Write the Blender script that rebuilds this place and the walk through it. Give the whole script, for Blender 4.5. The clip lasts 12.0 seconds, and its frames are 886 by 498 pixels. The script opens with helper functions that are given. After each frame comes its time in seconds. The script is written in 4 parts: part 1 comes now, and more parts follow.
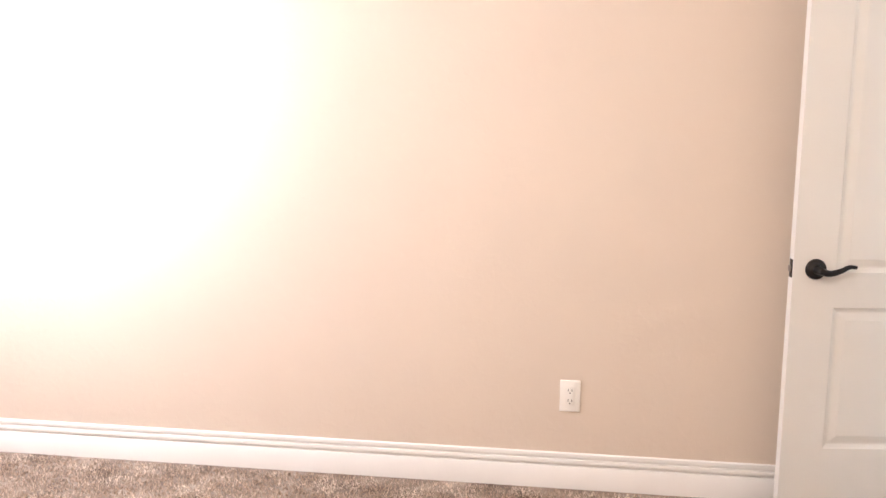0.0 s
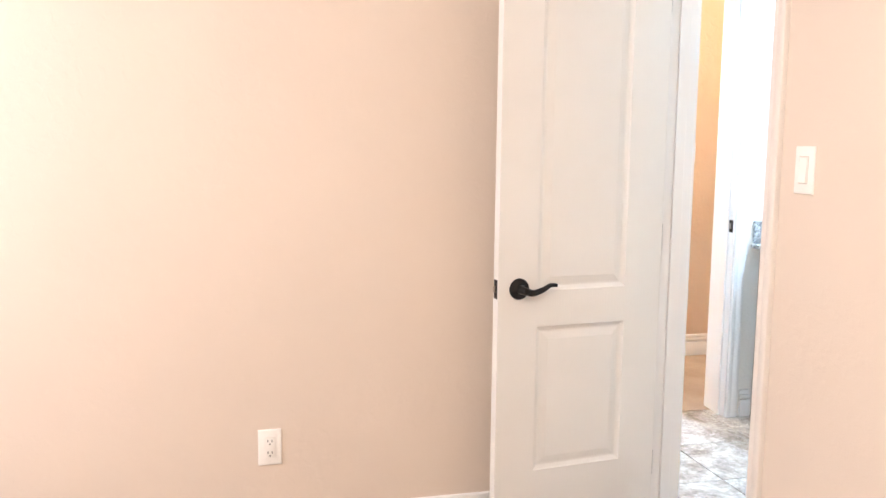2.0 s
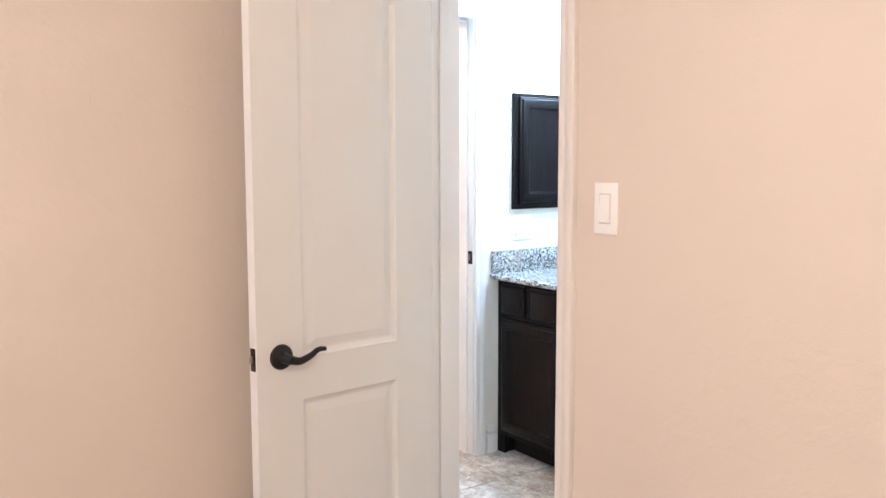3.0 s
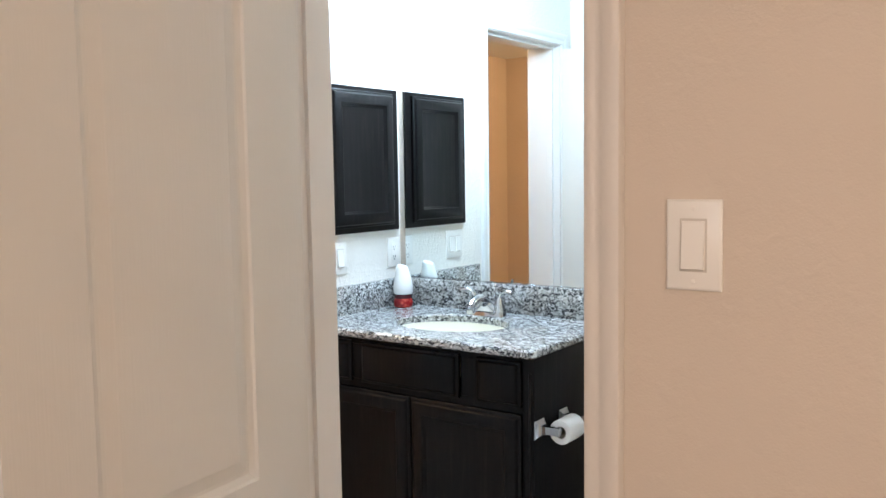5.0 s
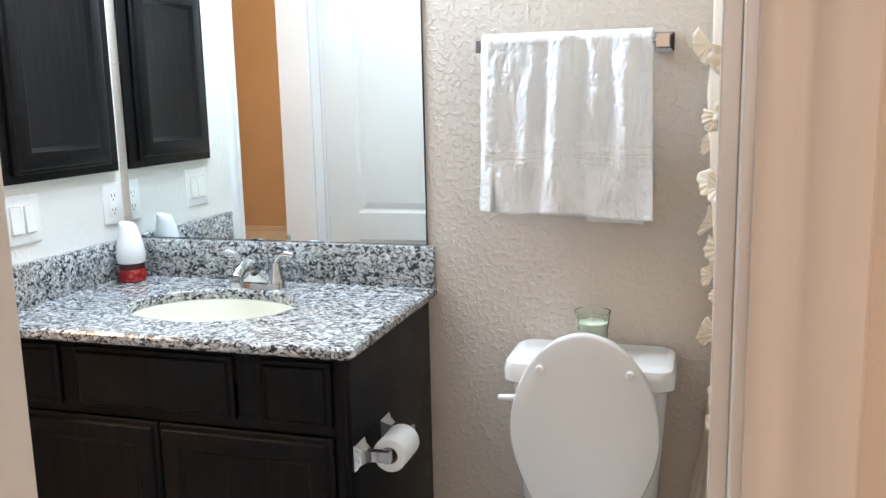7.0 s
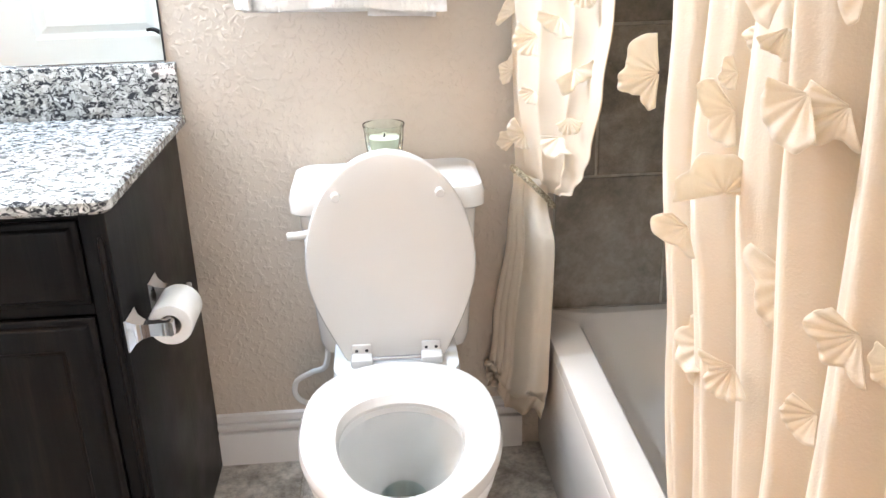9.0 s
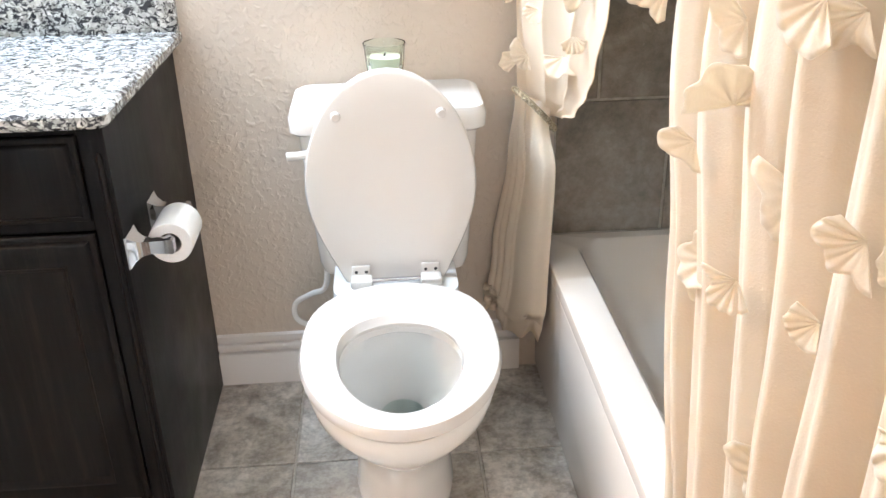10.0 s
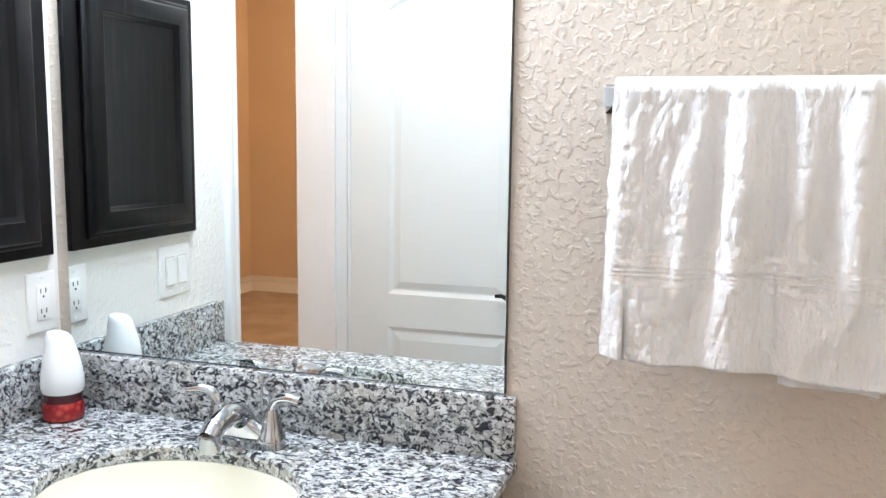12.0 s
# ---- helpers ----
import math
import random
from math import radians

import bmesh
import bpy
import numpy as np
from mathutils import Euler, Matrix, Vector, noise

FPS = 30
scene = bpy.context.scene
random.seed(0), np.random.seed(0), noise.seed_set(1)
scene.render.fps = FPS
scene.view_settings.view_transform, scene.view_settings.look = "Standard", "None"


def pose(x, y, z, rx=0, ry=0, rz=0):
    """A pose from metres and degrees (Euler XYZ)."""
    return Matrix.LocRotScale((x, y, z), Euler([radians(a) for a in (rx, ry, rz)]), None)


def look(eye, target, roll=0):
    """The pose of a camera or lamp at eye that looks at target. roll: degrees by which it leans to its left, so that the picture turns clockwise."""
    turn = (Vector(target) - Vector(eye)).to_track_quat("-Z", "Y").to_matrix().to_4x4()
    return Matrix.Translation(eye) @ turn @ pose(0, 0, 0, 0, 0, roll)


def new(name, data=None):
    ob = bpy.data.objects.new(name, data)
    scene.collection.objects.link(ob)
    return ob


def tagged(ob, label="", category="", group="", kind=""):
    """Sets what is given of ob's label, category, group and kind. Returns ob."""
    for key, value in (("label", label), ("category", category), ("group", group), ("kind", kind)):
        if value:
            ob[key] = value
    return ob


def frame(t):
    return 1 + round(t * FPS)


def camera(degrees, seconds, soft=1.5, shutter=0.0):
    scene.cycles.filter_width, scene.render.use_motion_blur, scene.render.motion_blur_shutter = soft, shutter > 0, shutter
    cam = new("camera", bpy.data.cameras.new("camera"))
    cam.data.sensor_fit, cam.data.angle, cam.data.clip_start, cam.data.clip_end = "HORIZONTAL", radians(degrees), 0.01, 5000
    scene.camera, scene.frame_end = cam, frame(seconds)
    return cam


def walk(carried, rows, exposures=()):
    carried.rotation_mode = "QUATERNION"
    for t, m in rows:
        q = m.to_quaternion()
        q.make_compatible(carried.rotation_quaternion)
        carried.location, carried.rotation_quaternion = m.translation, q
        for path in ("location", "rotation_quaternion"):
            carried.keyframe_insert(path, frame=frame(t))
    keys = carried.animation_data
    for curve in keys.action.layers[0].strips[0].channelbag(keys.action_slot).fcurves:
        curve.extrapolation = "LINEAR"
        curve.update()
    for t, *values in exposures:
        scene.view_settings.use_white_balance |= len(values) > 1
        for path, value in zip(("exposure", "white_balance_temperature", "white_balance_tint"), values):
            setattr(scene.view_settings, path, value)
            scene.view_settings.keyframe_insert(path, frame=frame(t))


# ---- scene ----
cam = camera(54.0, 12.0)
def at(x, y, z, yaw, pitch, roll=0):
    return pose(x, y, z, 90 + pitch, roll, yaw)


PATH = [
    (0, (4.0015, -2.965, 1.337), (2.0405, -3.231, 1.047), 0.6),
    (0.5, (4.0155, -2.992, 1.329), (2.0645, -3.164, 0.923), -0.2),
    (1, (4.0065, -2.985, 1.319), (2.0555, -3.073, 0.886), 0.1),
    (1.5, (3.8715, -3.047, 1.295), (1.9175, -2.799, 0.945), 1.2),
    (2, (3.6555, -3.041, 1.348), (1.7325, -2.554, 1.094), 0.7),
    (2.5, (3.4265, -3.059, 1.368), (1.6165, -2.235, 1.148), 1.3),
    (3, (3.1765, -3.078, 1.388), (1.5455, -1.939, 1.187), -0.1),
    (3.5, (2.9185, -2.987, 1.378), (1.4075, -1.689, 1.202), -0.6),
    (3.7, (2.8005, -2.979, 1.364), (1.3375, -1.623, 1.214), -0.4),
    (5.5, (1.924, -2.59, 1.379), (0.926, -0.89, 1.185), -0.7),
    (6, (1.741, -2.439, 1.365), (0.906, -0.65, 1.161), -0.2),
    (6.5, (1.634, -2.266, 1.355), (0.906, -0.413, 1.082), -0.5),
    (8.3, (1.358, -1.831, 1.281), (1.32, 0.084, 0.702), -2.7),
    (8.5, (1.321, -1.831, 1.264), (1.36, 0.069, 0.64), -2.5),
    (9, (1.321, -1.823, 1.242), (1.443, 0.035, 0.513), -1.8),
    (9.5, (1.317, -1.828, 1.229), (1.465, -0.024, 0.377), -1.4),
    (10, (1.313, -1.826, 1.224), (1.435, -0.031, 0.35), -1.2),
    (10.5, (1.295, -1.769, 1.232), (1.336, 0.082, 0.475), 0.9),
    (11, (1.276, -1.629, 1.276), (1.099, 0.286, 0.726), 0.2),
    (11.5, (1.253, -1.495, 1.335), (0.791, 0.395, 0.874), 0.3),
    (12, (1.222, -1.372, 1.395), (0.608, 0.515, 1.138), 0.7),
]
EXPOSURES = [(0, .51, 5720, 14), (.5, .60, 5700, 13), (1.5, .72, 5680, 12), (2.5, .48, 5720, 14), (3.5, .04, 5900, 15), (5.5, -.52, 6580, 15), (6.5, -.57, 6780, 18),
             (8.5, .17, 7150, 21), (9.5, .39, 7030, 22), (10.5, .33, 7150, 19), (11.0, .12, 7250, 19), (11.5, -.10, 7180, 21), (12, -.46, 7260, 24)]
walk(cam, [(t, look(e, g, r)) for t, e, g, r in PATH], EXPOSURES)

# ---------- world, lights ----------
world = bpy.data.worlds.new("world")
scene.world = world
world.use_nodes = True
sky = world.node_tree.nodes.new("ShaderNodeTexSky")
sky.sky_type = 'NISHITA'
sky.sun_disc = False
sky.sun_elevation, sky.sun_rotation = radians(35), radians(180)
world.node_tree.links.new(sky.outputs[0], world.node_tree.nodes["Background"].inputs[0])
world.node_tree.nodes["Background"].inputs[1].default_value = 0.1


def lamp(name, place, power, colour, size):
    d = bpy.data.lights.new(name, 'POINT')
    d.energy, d.color, d.shadow_soft_size = power, colour, size
    ob = new(name, d)
    ob.location = place
    return ob


# bedroom ceiling light, a second light by the west wall, three bulbs over the mirror, the other room's lamp
lamp("bedroom_ceiling_bulb", (3.85, -3.45, 2.35), 90, (1, .825, .645), .05)
lamp("bedroom_side_bulb", (1.60, -5.02, 1.55), 68, (1, .96, .95), .10)
for k in range(3):
    lamp("vanity_bulb", (.26 + .19 * k, -.165, 2.16), 40, (.57, .79, 1), .03)
lamp("other_room_bulb", (-.98, -1.20, 2.42), 47, (1, .76, .50), .08)
lamp("other_room_far_bulb", (-.85, -4.3, 2.40), 80, (1, .74, .47), .08)


# ---------- materials ----------
class Mat:
    """A node material with short calls for its nodes."""
    def __init__(self, name, col, rough=.6, metal=0.0, spec=.5):
        self.m = bpy.data.materials.new(name)
        self.m.use_nodes = True
        self.t = self.m.node_tree
        self.b = self.t.nodes["Principled BSDF"]
        self.b.inputs["Base Color"].default_value = (*col, 1)
        self.b.inputs["Roughness"].default_value = rough
        self.b.inputs["Metallic"].default_value = metal
        self.b.inputs["Specular IOR Level"].default_value = spec
        self.co = self.t.nodes.new("ShaderNodeTexCoord")
        self.height = None

    def link(self, a, b):
        self.t.links.new(a, b)

    def coords(self, scale=(1, 1, 1), world_space=True):
        n = self.t.nodes.new("ShaderNodeMapping")
        n.inputs["Scale"].default_value = scale
        if world_space:
            g = self.t.nodes.new("ShaderNodeNewGeometry")
            self.link(g.outputs["Position"], n.inputs[0])
        else:
            self.link(self.co.outputs["Object"], n.inputs[0])
        return n.outputs[0]

    def noise(self, scale, detail=3, rough=.5, at=None, distort=0.0):
        n = self.t.nodes.new("ShaderNodeTexNoise")
        n.inputs["Scale"].default_value = scale
        n.inputs["Detail"].default_value = detail
        n.inputs["Roughness"].default_value = rough
        n.inputs["Distortion"].default_value = distort
        self.link(at if at else self.coords(), n.inputs["Vector"])
        return n.outputs[0]

    def voronoi(self, scale, feature='F1', at=None, out="Distance"):
        n = self.t.nodes.new("ShaderNodeTexVoronoi")
        n.feature = feature
        n.inputs["Scale"].default_value = scale
        self.link(at if at else self.coords(), n.inputs["Vector"])
        return n.outputs[out]

    def ramp(self, fac, stops, ease='LINEAR'):
        n = self.t.nodes.new("ShaderNodeValToRGB")
        n.color_ramp.interpolation = ease
        e = n.color_ramp.elements
        while len(e) < len(stops):
            e.new(.5)
        for k, (p, c) in enumerate(stops):
            e[k].position = p
            e[k].color = (*c, 1) if isinstance(c, tuple) else (c, c, c, 1)
        self.link(fac, n.inputs[0])
        return n.outputs[0]

    def mix(self, fac, a, b, kind='MIX'):
        n = self.t.nodes.new("ShaderNodeMix")
        n.data_type, n.blend_type = 'RGBA', kind
        for v, k in ((fac, 0), (a, 6), (b, 7)):
            if isinstance(v, (int, float)):
                n.inputs[k].default_value = v if k == 0 else (v, v, v, 1)
            elif isinstance(v, tuple):
                n.inputs[k].default_value = (*v, 1)
            else:
                self.link(v, n.inputs[k])
        return n.outputs[2]

    def random(self):
        return self.t.nodes.new("ShaderNodeObjectInfo").outputs["Random"]

    def colour(self, c):
        self.link(c, self.b.inputs["Base Color"])
        return self

    def roughness(self, c):
        self.link(c, self.b.inputs["Roughness"])
        return self

    def bump(self, h, distance, strength=1.0):
        n = self.t.nodes.new("ShaderNodeBump")
        n.inputs["Distance"].default_value = distance
        n.inputs["Strength"].default_value = strength
        self.link(h, n.inputs["Height"])
        if self.height:
            self.link(self.height, n.inputs["Normal"])
        self.height = n.outputs[0]
        self.link(self.height, self.b.inputs["Normal"])
        return self


def wall_paint(name, a, b, texture, depth):
    p = Mat(name, a, .62)
    p.colour(p.mix(p.ramp(p.noise(1.7, 4), ((.3, 0.0), (.7, 1.0))), a, b))
    blobs = p.ramp(p.noise(texture, 2, .45, distort=.35), ((.46, 0.0), (.66, 1.0)), 'EASE')
    p.bump(blobs, depth)
    p.bump(p.noise(330, 2), .0004)
    return p.m


M_BED = wall_paint("bedroom_wall_paint", (.645, .560, .468), (.675, .585, .488), 30, .00028)
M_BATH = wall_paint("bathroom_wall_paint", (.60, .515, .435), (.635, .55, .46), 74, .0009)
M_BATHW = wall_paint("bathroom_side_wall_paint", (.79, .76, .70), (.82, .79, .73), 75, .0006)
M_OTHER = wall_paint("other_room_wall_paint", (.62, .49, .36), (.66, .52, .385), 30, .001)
M_CEIL = wall_paint("ceiling_paint", (.78, .77, .74), (.8, .79, .77), 60, .002)

p = Mat("white_trim_paint", (.80, .785, .76), .32)
p.colour(p.mix(p.ramp(p.noise(3.1, 3), ((.35, 0.0), (.7, 1.0))), (.80, .785, .76), (.77, .75, .72)))
p.bump(p.noise(90, 2, at=p.coords((1, 1, .12))), .0003)
M_TRIM = p.m

p = Mat("door_paint", (.76, .74, .69), .5)
p.colour(p.mix(p.ramp(p.noise(2.3, 4), ((.3, 0.0), (.75, 1.0))), (.74, .72, .675), (.705, .685, .64)))
p.bump(p.noise(260, 3, at=p.coords((1, 1, .045), False)), .00035)
M_DOOR = p.m

p = Mat("casing_paint", (.70, .655, .60), .42)
p.colour(p.mix(p.ramp(p.noise(2.7, 3), ((.35, 0.0), (.7, 1.0))), (.71, .665, .61), (.68, .635, .58)))
p.bump(p.noise(90, 2, at=p.coords((1, 1, .12))), .0003)
M_CASE = p.m

p = Mat("carpet_pile", (.30, .235, .19), .95, spec=.1)
tone = p.ramp(p.noise(5.5, 4, .6), ((.34, (.22, .165, .13)), (.5, (.38, .305, .25)), (.68, (.58, .49, .41))))
p.colour(p.mix(.65, tone, p.ramp(p.noise(210, 3, .7), ((.3, .25), (.7, 1.0))), 'MULTIPLY'))
p.bump(p.noise(160, 3, .7), .006).bump(p.noise(22, 3), .006)
M_CARPET = p.m

p = Mat("other_room_carpet", (.46, .37, .29), .95, spec=.1)
p.colour(p.mix(.5, p.ramp(p.noise(4, 3), ((.35, (.42, .335, .26)), (.65, (.52, .425, .34)))), p.ramp(p.noise(210, 3, .7), ((.3, .5), (.7, 1.0))), 'MULTIPLY'))
p.bump(p.noise(160, 3, .7), .004)
M_HALL = p.m

p = Mat("carpet_tuft", (.30, .235, .19), .95, spec=.08)
isl = p.t.nodes.new("ShaderNodeNewGeometry").outputs["Random Per Island"]
tone = p.ramp(p.noise(6.5, 3, .5), ((.32, (.43, .325, .25)), (.52, (.53, .42, .335)), (.66, (.72, .61, .51))))
p.colour(p.mix(.7, tone, p.ramp(isl, ((0.0, .38), (.6, .95), (1.0, 1.35))), 'MULTIPLY'))
M_TUFT = p.m


def stone_tile(name, dark, mid, light, mottle=.72):
    p = Mat(name, mid, .3)
    at = p.coords((1, 1, 1))
    add = p.t.nodes.new("ShaderNodeVectorMath")
    add.operation = 'ADD'
    scl = p.t.nodes.new("ShaderNodeVectorMath")
    scl.operation = 'SCALE'
    comb = p.t.nodes.new("ShaderNodeCombineXYZ")
    r = p.random()
    for k in range(3):
        p.link(r, comb.inputs[k])
    p.link(comb.outputs[0], scl.inputs[0])
    scl.inputs["Scale"].default_value = 37.0
    p.link(at, add.inputs[0])
    p.link(scl.outputs[0], add.inputs[1])
    v = add.outputs[0]
    c = p.ramp(p.noise(7, 6, .62, v, .6), ((.3, dark), (.5, mid), (.72, light)))
    c = p.mix(mottle, c, p.ramp(p.noise(44, 6, .78, v), ((.38, .30), (.60, 1.15))), 'MULTIPLY')
    c = p.mix(.7, c, p.ramp(r, ((0.0, .78), (1.0, 1.12))), 'MULTIPLY')
    p.colour(c)
    p.roughness(p.ramp(p.noise(30, 3, .5, v), ((.3, .13), (.7, .28))))
    p.bump(p.noise(60, 4, .6, v), .0008)
    return p.m


M_FTILE = stone_tile("floor_tile_glaze", (.30, .26, .215), (.56, .51, .45), (.84, .80, .74), .5)
M_WTILE = stone_tile("wall_tile_glaze", (.22, .195, .165), (.335, .295, .25), (.45, .41, .355), .30)
p = Mat("grout", (.36, .33, .29), .9)
p.colour(p.ramp(p.noise(80, 3), ((.3, (.40, .37, .32)), (.7, (.56, .52, .46)))))
p.bump(p.noise(300, 2), .0006)
M_GROUT = p.m


def granite(name, gloss):
    p = Mat(name, (.4, .4, .4), gloss)
    at = p.coords((1, 1, 1))
    warp = p.t.nodes.new("ShaderNodeMix")
    warp.data_type = 'VECTOR'
    warp.inputs[0].default_value = .02
    n = p.t.nodes.new("ShaderNodeTexNoise")
    n.inputs["Scale"].default_value = 38
    p.link(at, n.inputs["Vector"])
    p.link(at, warp.inputs[4])
    p.link(n.outputs["Color"], warp.inputs[5])
    v = warp.outputs[1]
    base = p.ramp(p.voronoi(120, at=v, out="Color"), ((0.0, (.17, .17, .17)), (.22, (.32, .325, .315)), (.5, (.49, .495, .48)), (.8, (.69, .70, .69))))
    base = p.mix(.35, base, p.ramp(p.noise(150, 3, .6, v), ((.35, .55), (.6, 1.25))), 'MULTIPLY')
    base = p.mix(p.ramp(p.noise(9, 3, at=v), ((.5, 0.0), (.68, .4))), base, (.44, .38, .31))
    stretch = p.coords((.62, 1, 1))
    veins = p.ramp(p.noise(90, 4, .62, stretch, 1.2), ((.522, 0.0), (.572, 1.0)))
    flecks = p.ramp(p.noise(98, 3, .7, v, .6), ((.565, 0.0), (.60, 1.0)))
    c = p.mix(veins, base, (.035, .037, .042))
    c = p.mix(flecks, c, (.016, .016, .020))
    p.colour(c)
    p.bump(p.noise(120, 3), .0001)
    return p.m


M_GRAN = granite("polished_granite", .12)

p = Mat("espresso_wood", (.02, .016, .014), .36, spec=.12)
grain = p.noise(70, 5, .65, p.coords((1, 1, .06), False), .4)
p.colour(p.ramp(grain, ((.25, (.0035, .0032, .0034)), (.55, (.0075, .0065, .0064)), (.8, (.020, .015, .013)))))
p.roughness(p.ramp(p.noise(12, 3), ((.3, .32), (.7, .40))))
p.bump(grain, .0003)
M_WOOD = p.m

M_SILVER = Mat("mirror_silver", (.83, .885, .88), .0, 1.0).m
M_CHROME = Mat("chrome", (.52, .53, .55), .05, 1.0).m
p = Mat("dark_bronze", (.018, .016, .016), .34, .6)
p.bump(p.noise(200, 3), .0002)
M_BRONZE = p.m
M_STEEL = Mat("latch_steel", (.35, .32, .29), .35, 1.0).m
p = Mat("porcelain", (.84, .83, .80), .09)
p.colour(p.mix(p.ramp(p.noise(4, 3), ((.4, 0.0), (.7, 1.0))), (.85, .84, .81), (.82, .805, .775)))
M_PORC = p.m
M_BOWLIN = Mat("sink_glaze", (.90, .86, .74), .1).m
p = Mat("toilet_seat_plastic", (.74, .71, .675), .2)
M_SEAT = p.m
M_PLATE = Mat("switch_plastic", (.84, .82, .77), .3).m
# darker ivory that paints the shade in the gap round a rocker
M_SEAM_SHADE = Mat("seam_shade_plastic", (.62, .58, .52), .6).m
M_SLOT = Mat("socket_slot", (.03, .03, .03), .6).m
p = Mat("tub_enamel", (.83, .80, .75), .16)
p.colour(p.mix(p.ramp(p.noise(3, 3), ((.4, 0.0), (.7, 1.0))), (.81, .745, .675), (.77, .70, .63)))
M_TUB = p.m
p = Mat("tissue_paper", (.86, .85, .83), .95, spec=.1)
p.bump(p.noise(260, 2), .0006)
M_PAPER = p.m
p = Mat("towel_terry", (.94, .925, .905), .98, spec=.05)
p.bump(p.noise(230, 3, .85, p.coords((1.4, 1, .5))), .0045).bump(p.noise(90, 4, .75, p.coords((1.8, 1, .35))), .0022)
M_TOWEL = p.m
p = Mat("towel_band", (.82, .80, .775), .85, spec=.1)
p.bump(p.noise(400, 2, at=p.coords((.2, 1, 1))), .001)
M_BAND = p.m


def cloth(name, col, glow, through_part=.30):
    """Thin woven cloth that lets some light through."""
    p = Mat(name, col, .7, spec=.25)
    p.colour(p.mix(p.ramp(p.noise(9, 3), ((.3, 0.0), (.7, 1.0))), col, tuple(c * .94 for c in col)))
    p.bump(p.noise(420, 2), .0005).bump(p.noise(24, 3, .5), .0007)
    tr = p.t.nodes.new("ShaderNodeBsdfTranslucent")
    tr.inputs[0].default_value = (*glow, 1)
    mx = p.t.nodes.new("ShaderNodeMixShader")
    mx.inputs[0].default_value = through_part
    p.link(p.b.outputs[0], mx.inputs[1])
    p.link(tr.outputs[0], mx.inputs[2])
    p.link(mx.outputs[0], p.t.nodes["Material Output"].inputs[0])
    return p.m


M_CURT = cloth("cream_curtain_cloth", (.93, .825, .69), (1, .78, .50))
M_RUFF = cloth("ruffle_cloth", (.95, .87, .76), (1, .88, .70), .42)
p = Mat("rope_braid", (.42, .34, .22), .8)
p.colour(p.ramp(p.noise(300, 2), ((.4, (.25, .2, .13)), (.6, (.62, .53, .38)))))
M_ROPE = p.m


def glassy(name, col, rough=.03):
    p = Mat(name, col, rough)
    p.b.inputs["Transmission Weight"].default_value = 1.0
    p.b.inputs["IOR"].default_value = 1.46
    return p.m


M_GLASS = glassy("green_glass", (.92, .985, .93))
M_WAX = Mat("pale_green_wax", (.90, .91, .74), .5).m
M_WATER = glassy("water", (.80, .90, .88), .0)
M_WHITEP = Mat("white_plastic", (.85, .84, .82), .25).m
p = Mat("red_gel", (.42, .02, .018), .18)
p.colour(p.ramp(p.voronoi(70), ((.1, (.55, .06, .04)), (.6, (.26, .008, .01)))))
M_RED = p.m
M_MAROON = Mat("maroon_plastic", (.07, .008, .012), .25).m
p = Mat("frosted_shade", (.9, .9, .88), .4)
p.b.inputs["Emission Color"].default_value = (.86, .95, 1, 1)
p.b.inputs["Emission Strength"].default_value = 3.0
M_SHADE = p.m


# ---------- mesh helpers ----------
def finish(name, bm, material, smooth=True):
    bmesh.ops.recalc_face_normals(bm, faces=bm.faces)
    me = bpy.data.meshes.new(name)
    bm.to_mesh(me)
    bm.free()
    me.materials.append(material)
    if smooth:
        me.shade_smooth()
        me.set_sharp_from_angle(angle=radians(38))
    return me


def part(name, bm, material, parent, label="", smooth=True):
    ob = new(name, finish(name, bm, material, smooth))
    ob.parent = parent
    return tagged(ob, label=label)


def thing(name, label, category, place=(0, 0, 0), group=""):
    ob = new(name)
    ob.location = place
    return tagged(ob, label=label, category=category, group=group)


def structure(name, bm, material, label="", smooth=False):
    return tagged(new(name, finish(name, bm, material, smooth)), label=label, kind="structure")


def add_box(bm, a, b, bevel=0.0, segments=2):
    got = bmesh.ops.create_cube(bm, size=1)["verts"]
    for v in got:
        v.co = Vector([(a[i] + b[i]) / 2 + v.co[i] * (b[i] - a[i]) for i in range(3)])
    if bevel:
        edges = {e for v in got for e in v.link_edges}
        bmesh.ops.bevel(bm, geom=list(edges), offset=bevel, segments=segments, affect='EDGES', profile=.5)
    return bm


def box(a, b, bevel=0.0, segments=2):
    return add_box(bmesh.new(), a, b, bevel, segments)


def loft(rings, close_start=True, close_end=True, loop=True, bm=None):
    """Quads between rings of equally many points."""
    bm = bm or bmesh.new()
    rows = [[bm.verts.new(p) for p in ring] for ring in rings]
    n = len(rows[0])
    for a, b in zip(rows, rows[1:]):
        for k in range(n if loop else n - 1):
            bm.faces.new((a[k], a[(k + 1) % n], b[(k + 1) % n], b[k]))
    if loop and close_start:
        bm.faces.new(rows[0][::-1])
    if loop and close_end:
        bm.faces.new(rows[-1])
    return bm


def lathe(profile, centre, n=28, bm=None, axis='z'):
    """Profile of (radius, height)."""
    rings = []
    for r, h in profile:
        ring = []
        for k in range(n):
            c, s = r * math.cos(2 * math.pi * k / n), r * math.sin(2 * math.pi * k / n)
            q = {'z': (c, s, h), 'y': (c, h, s), 'x': (h, c, s)}[axis]
            ring.append((centre[0] + q[0], centre[1] + q[1], centre[2] + q[2]))
        rings.append(ring)
    return loft(rings, bm=bm)


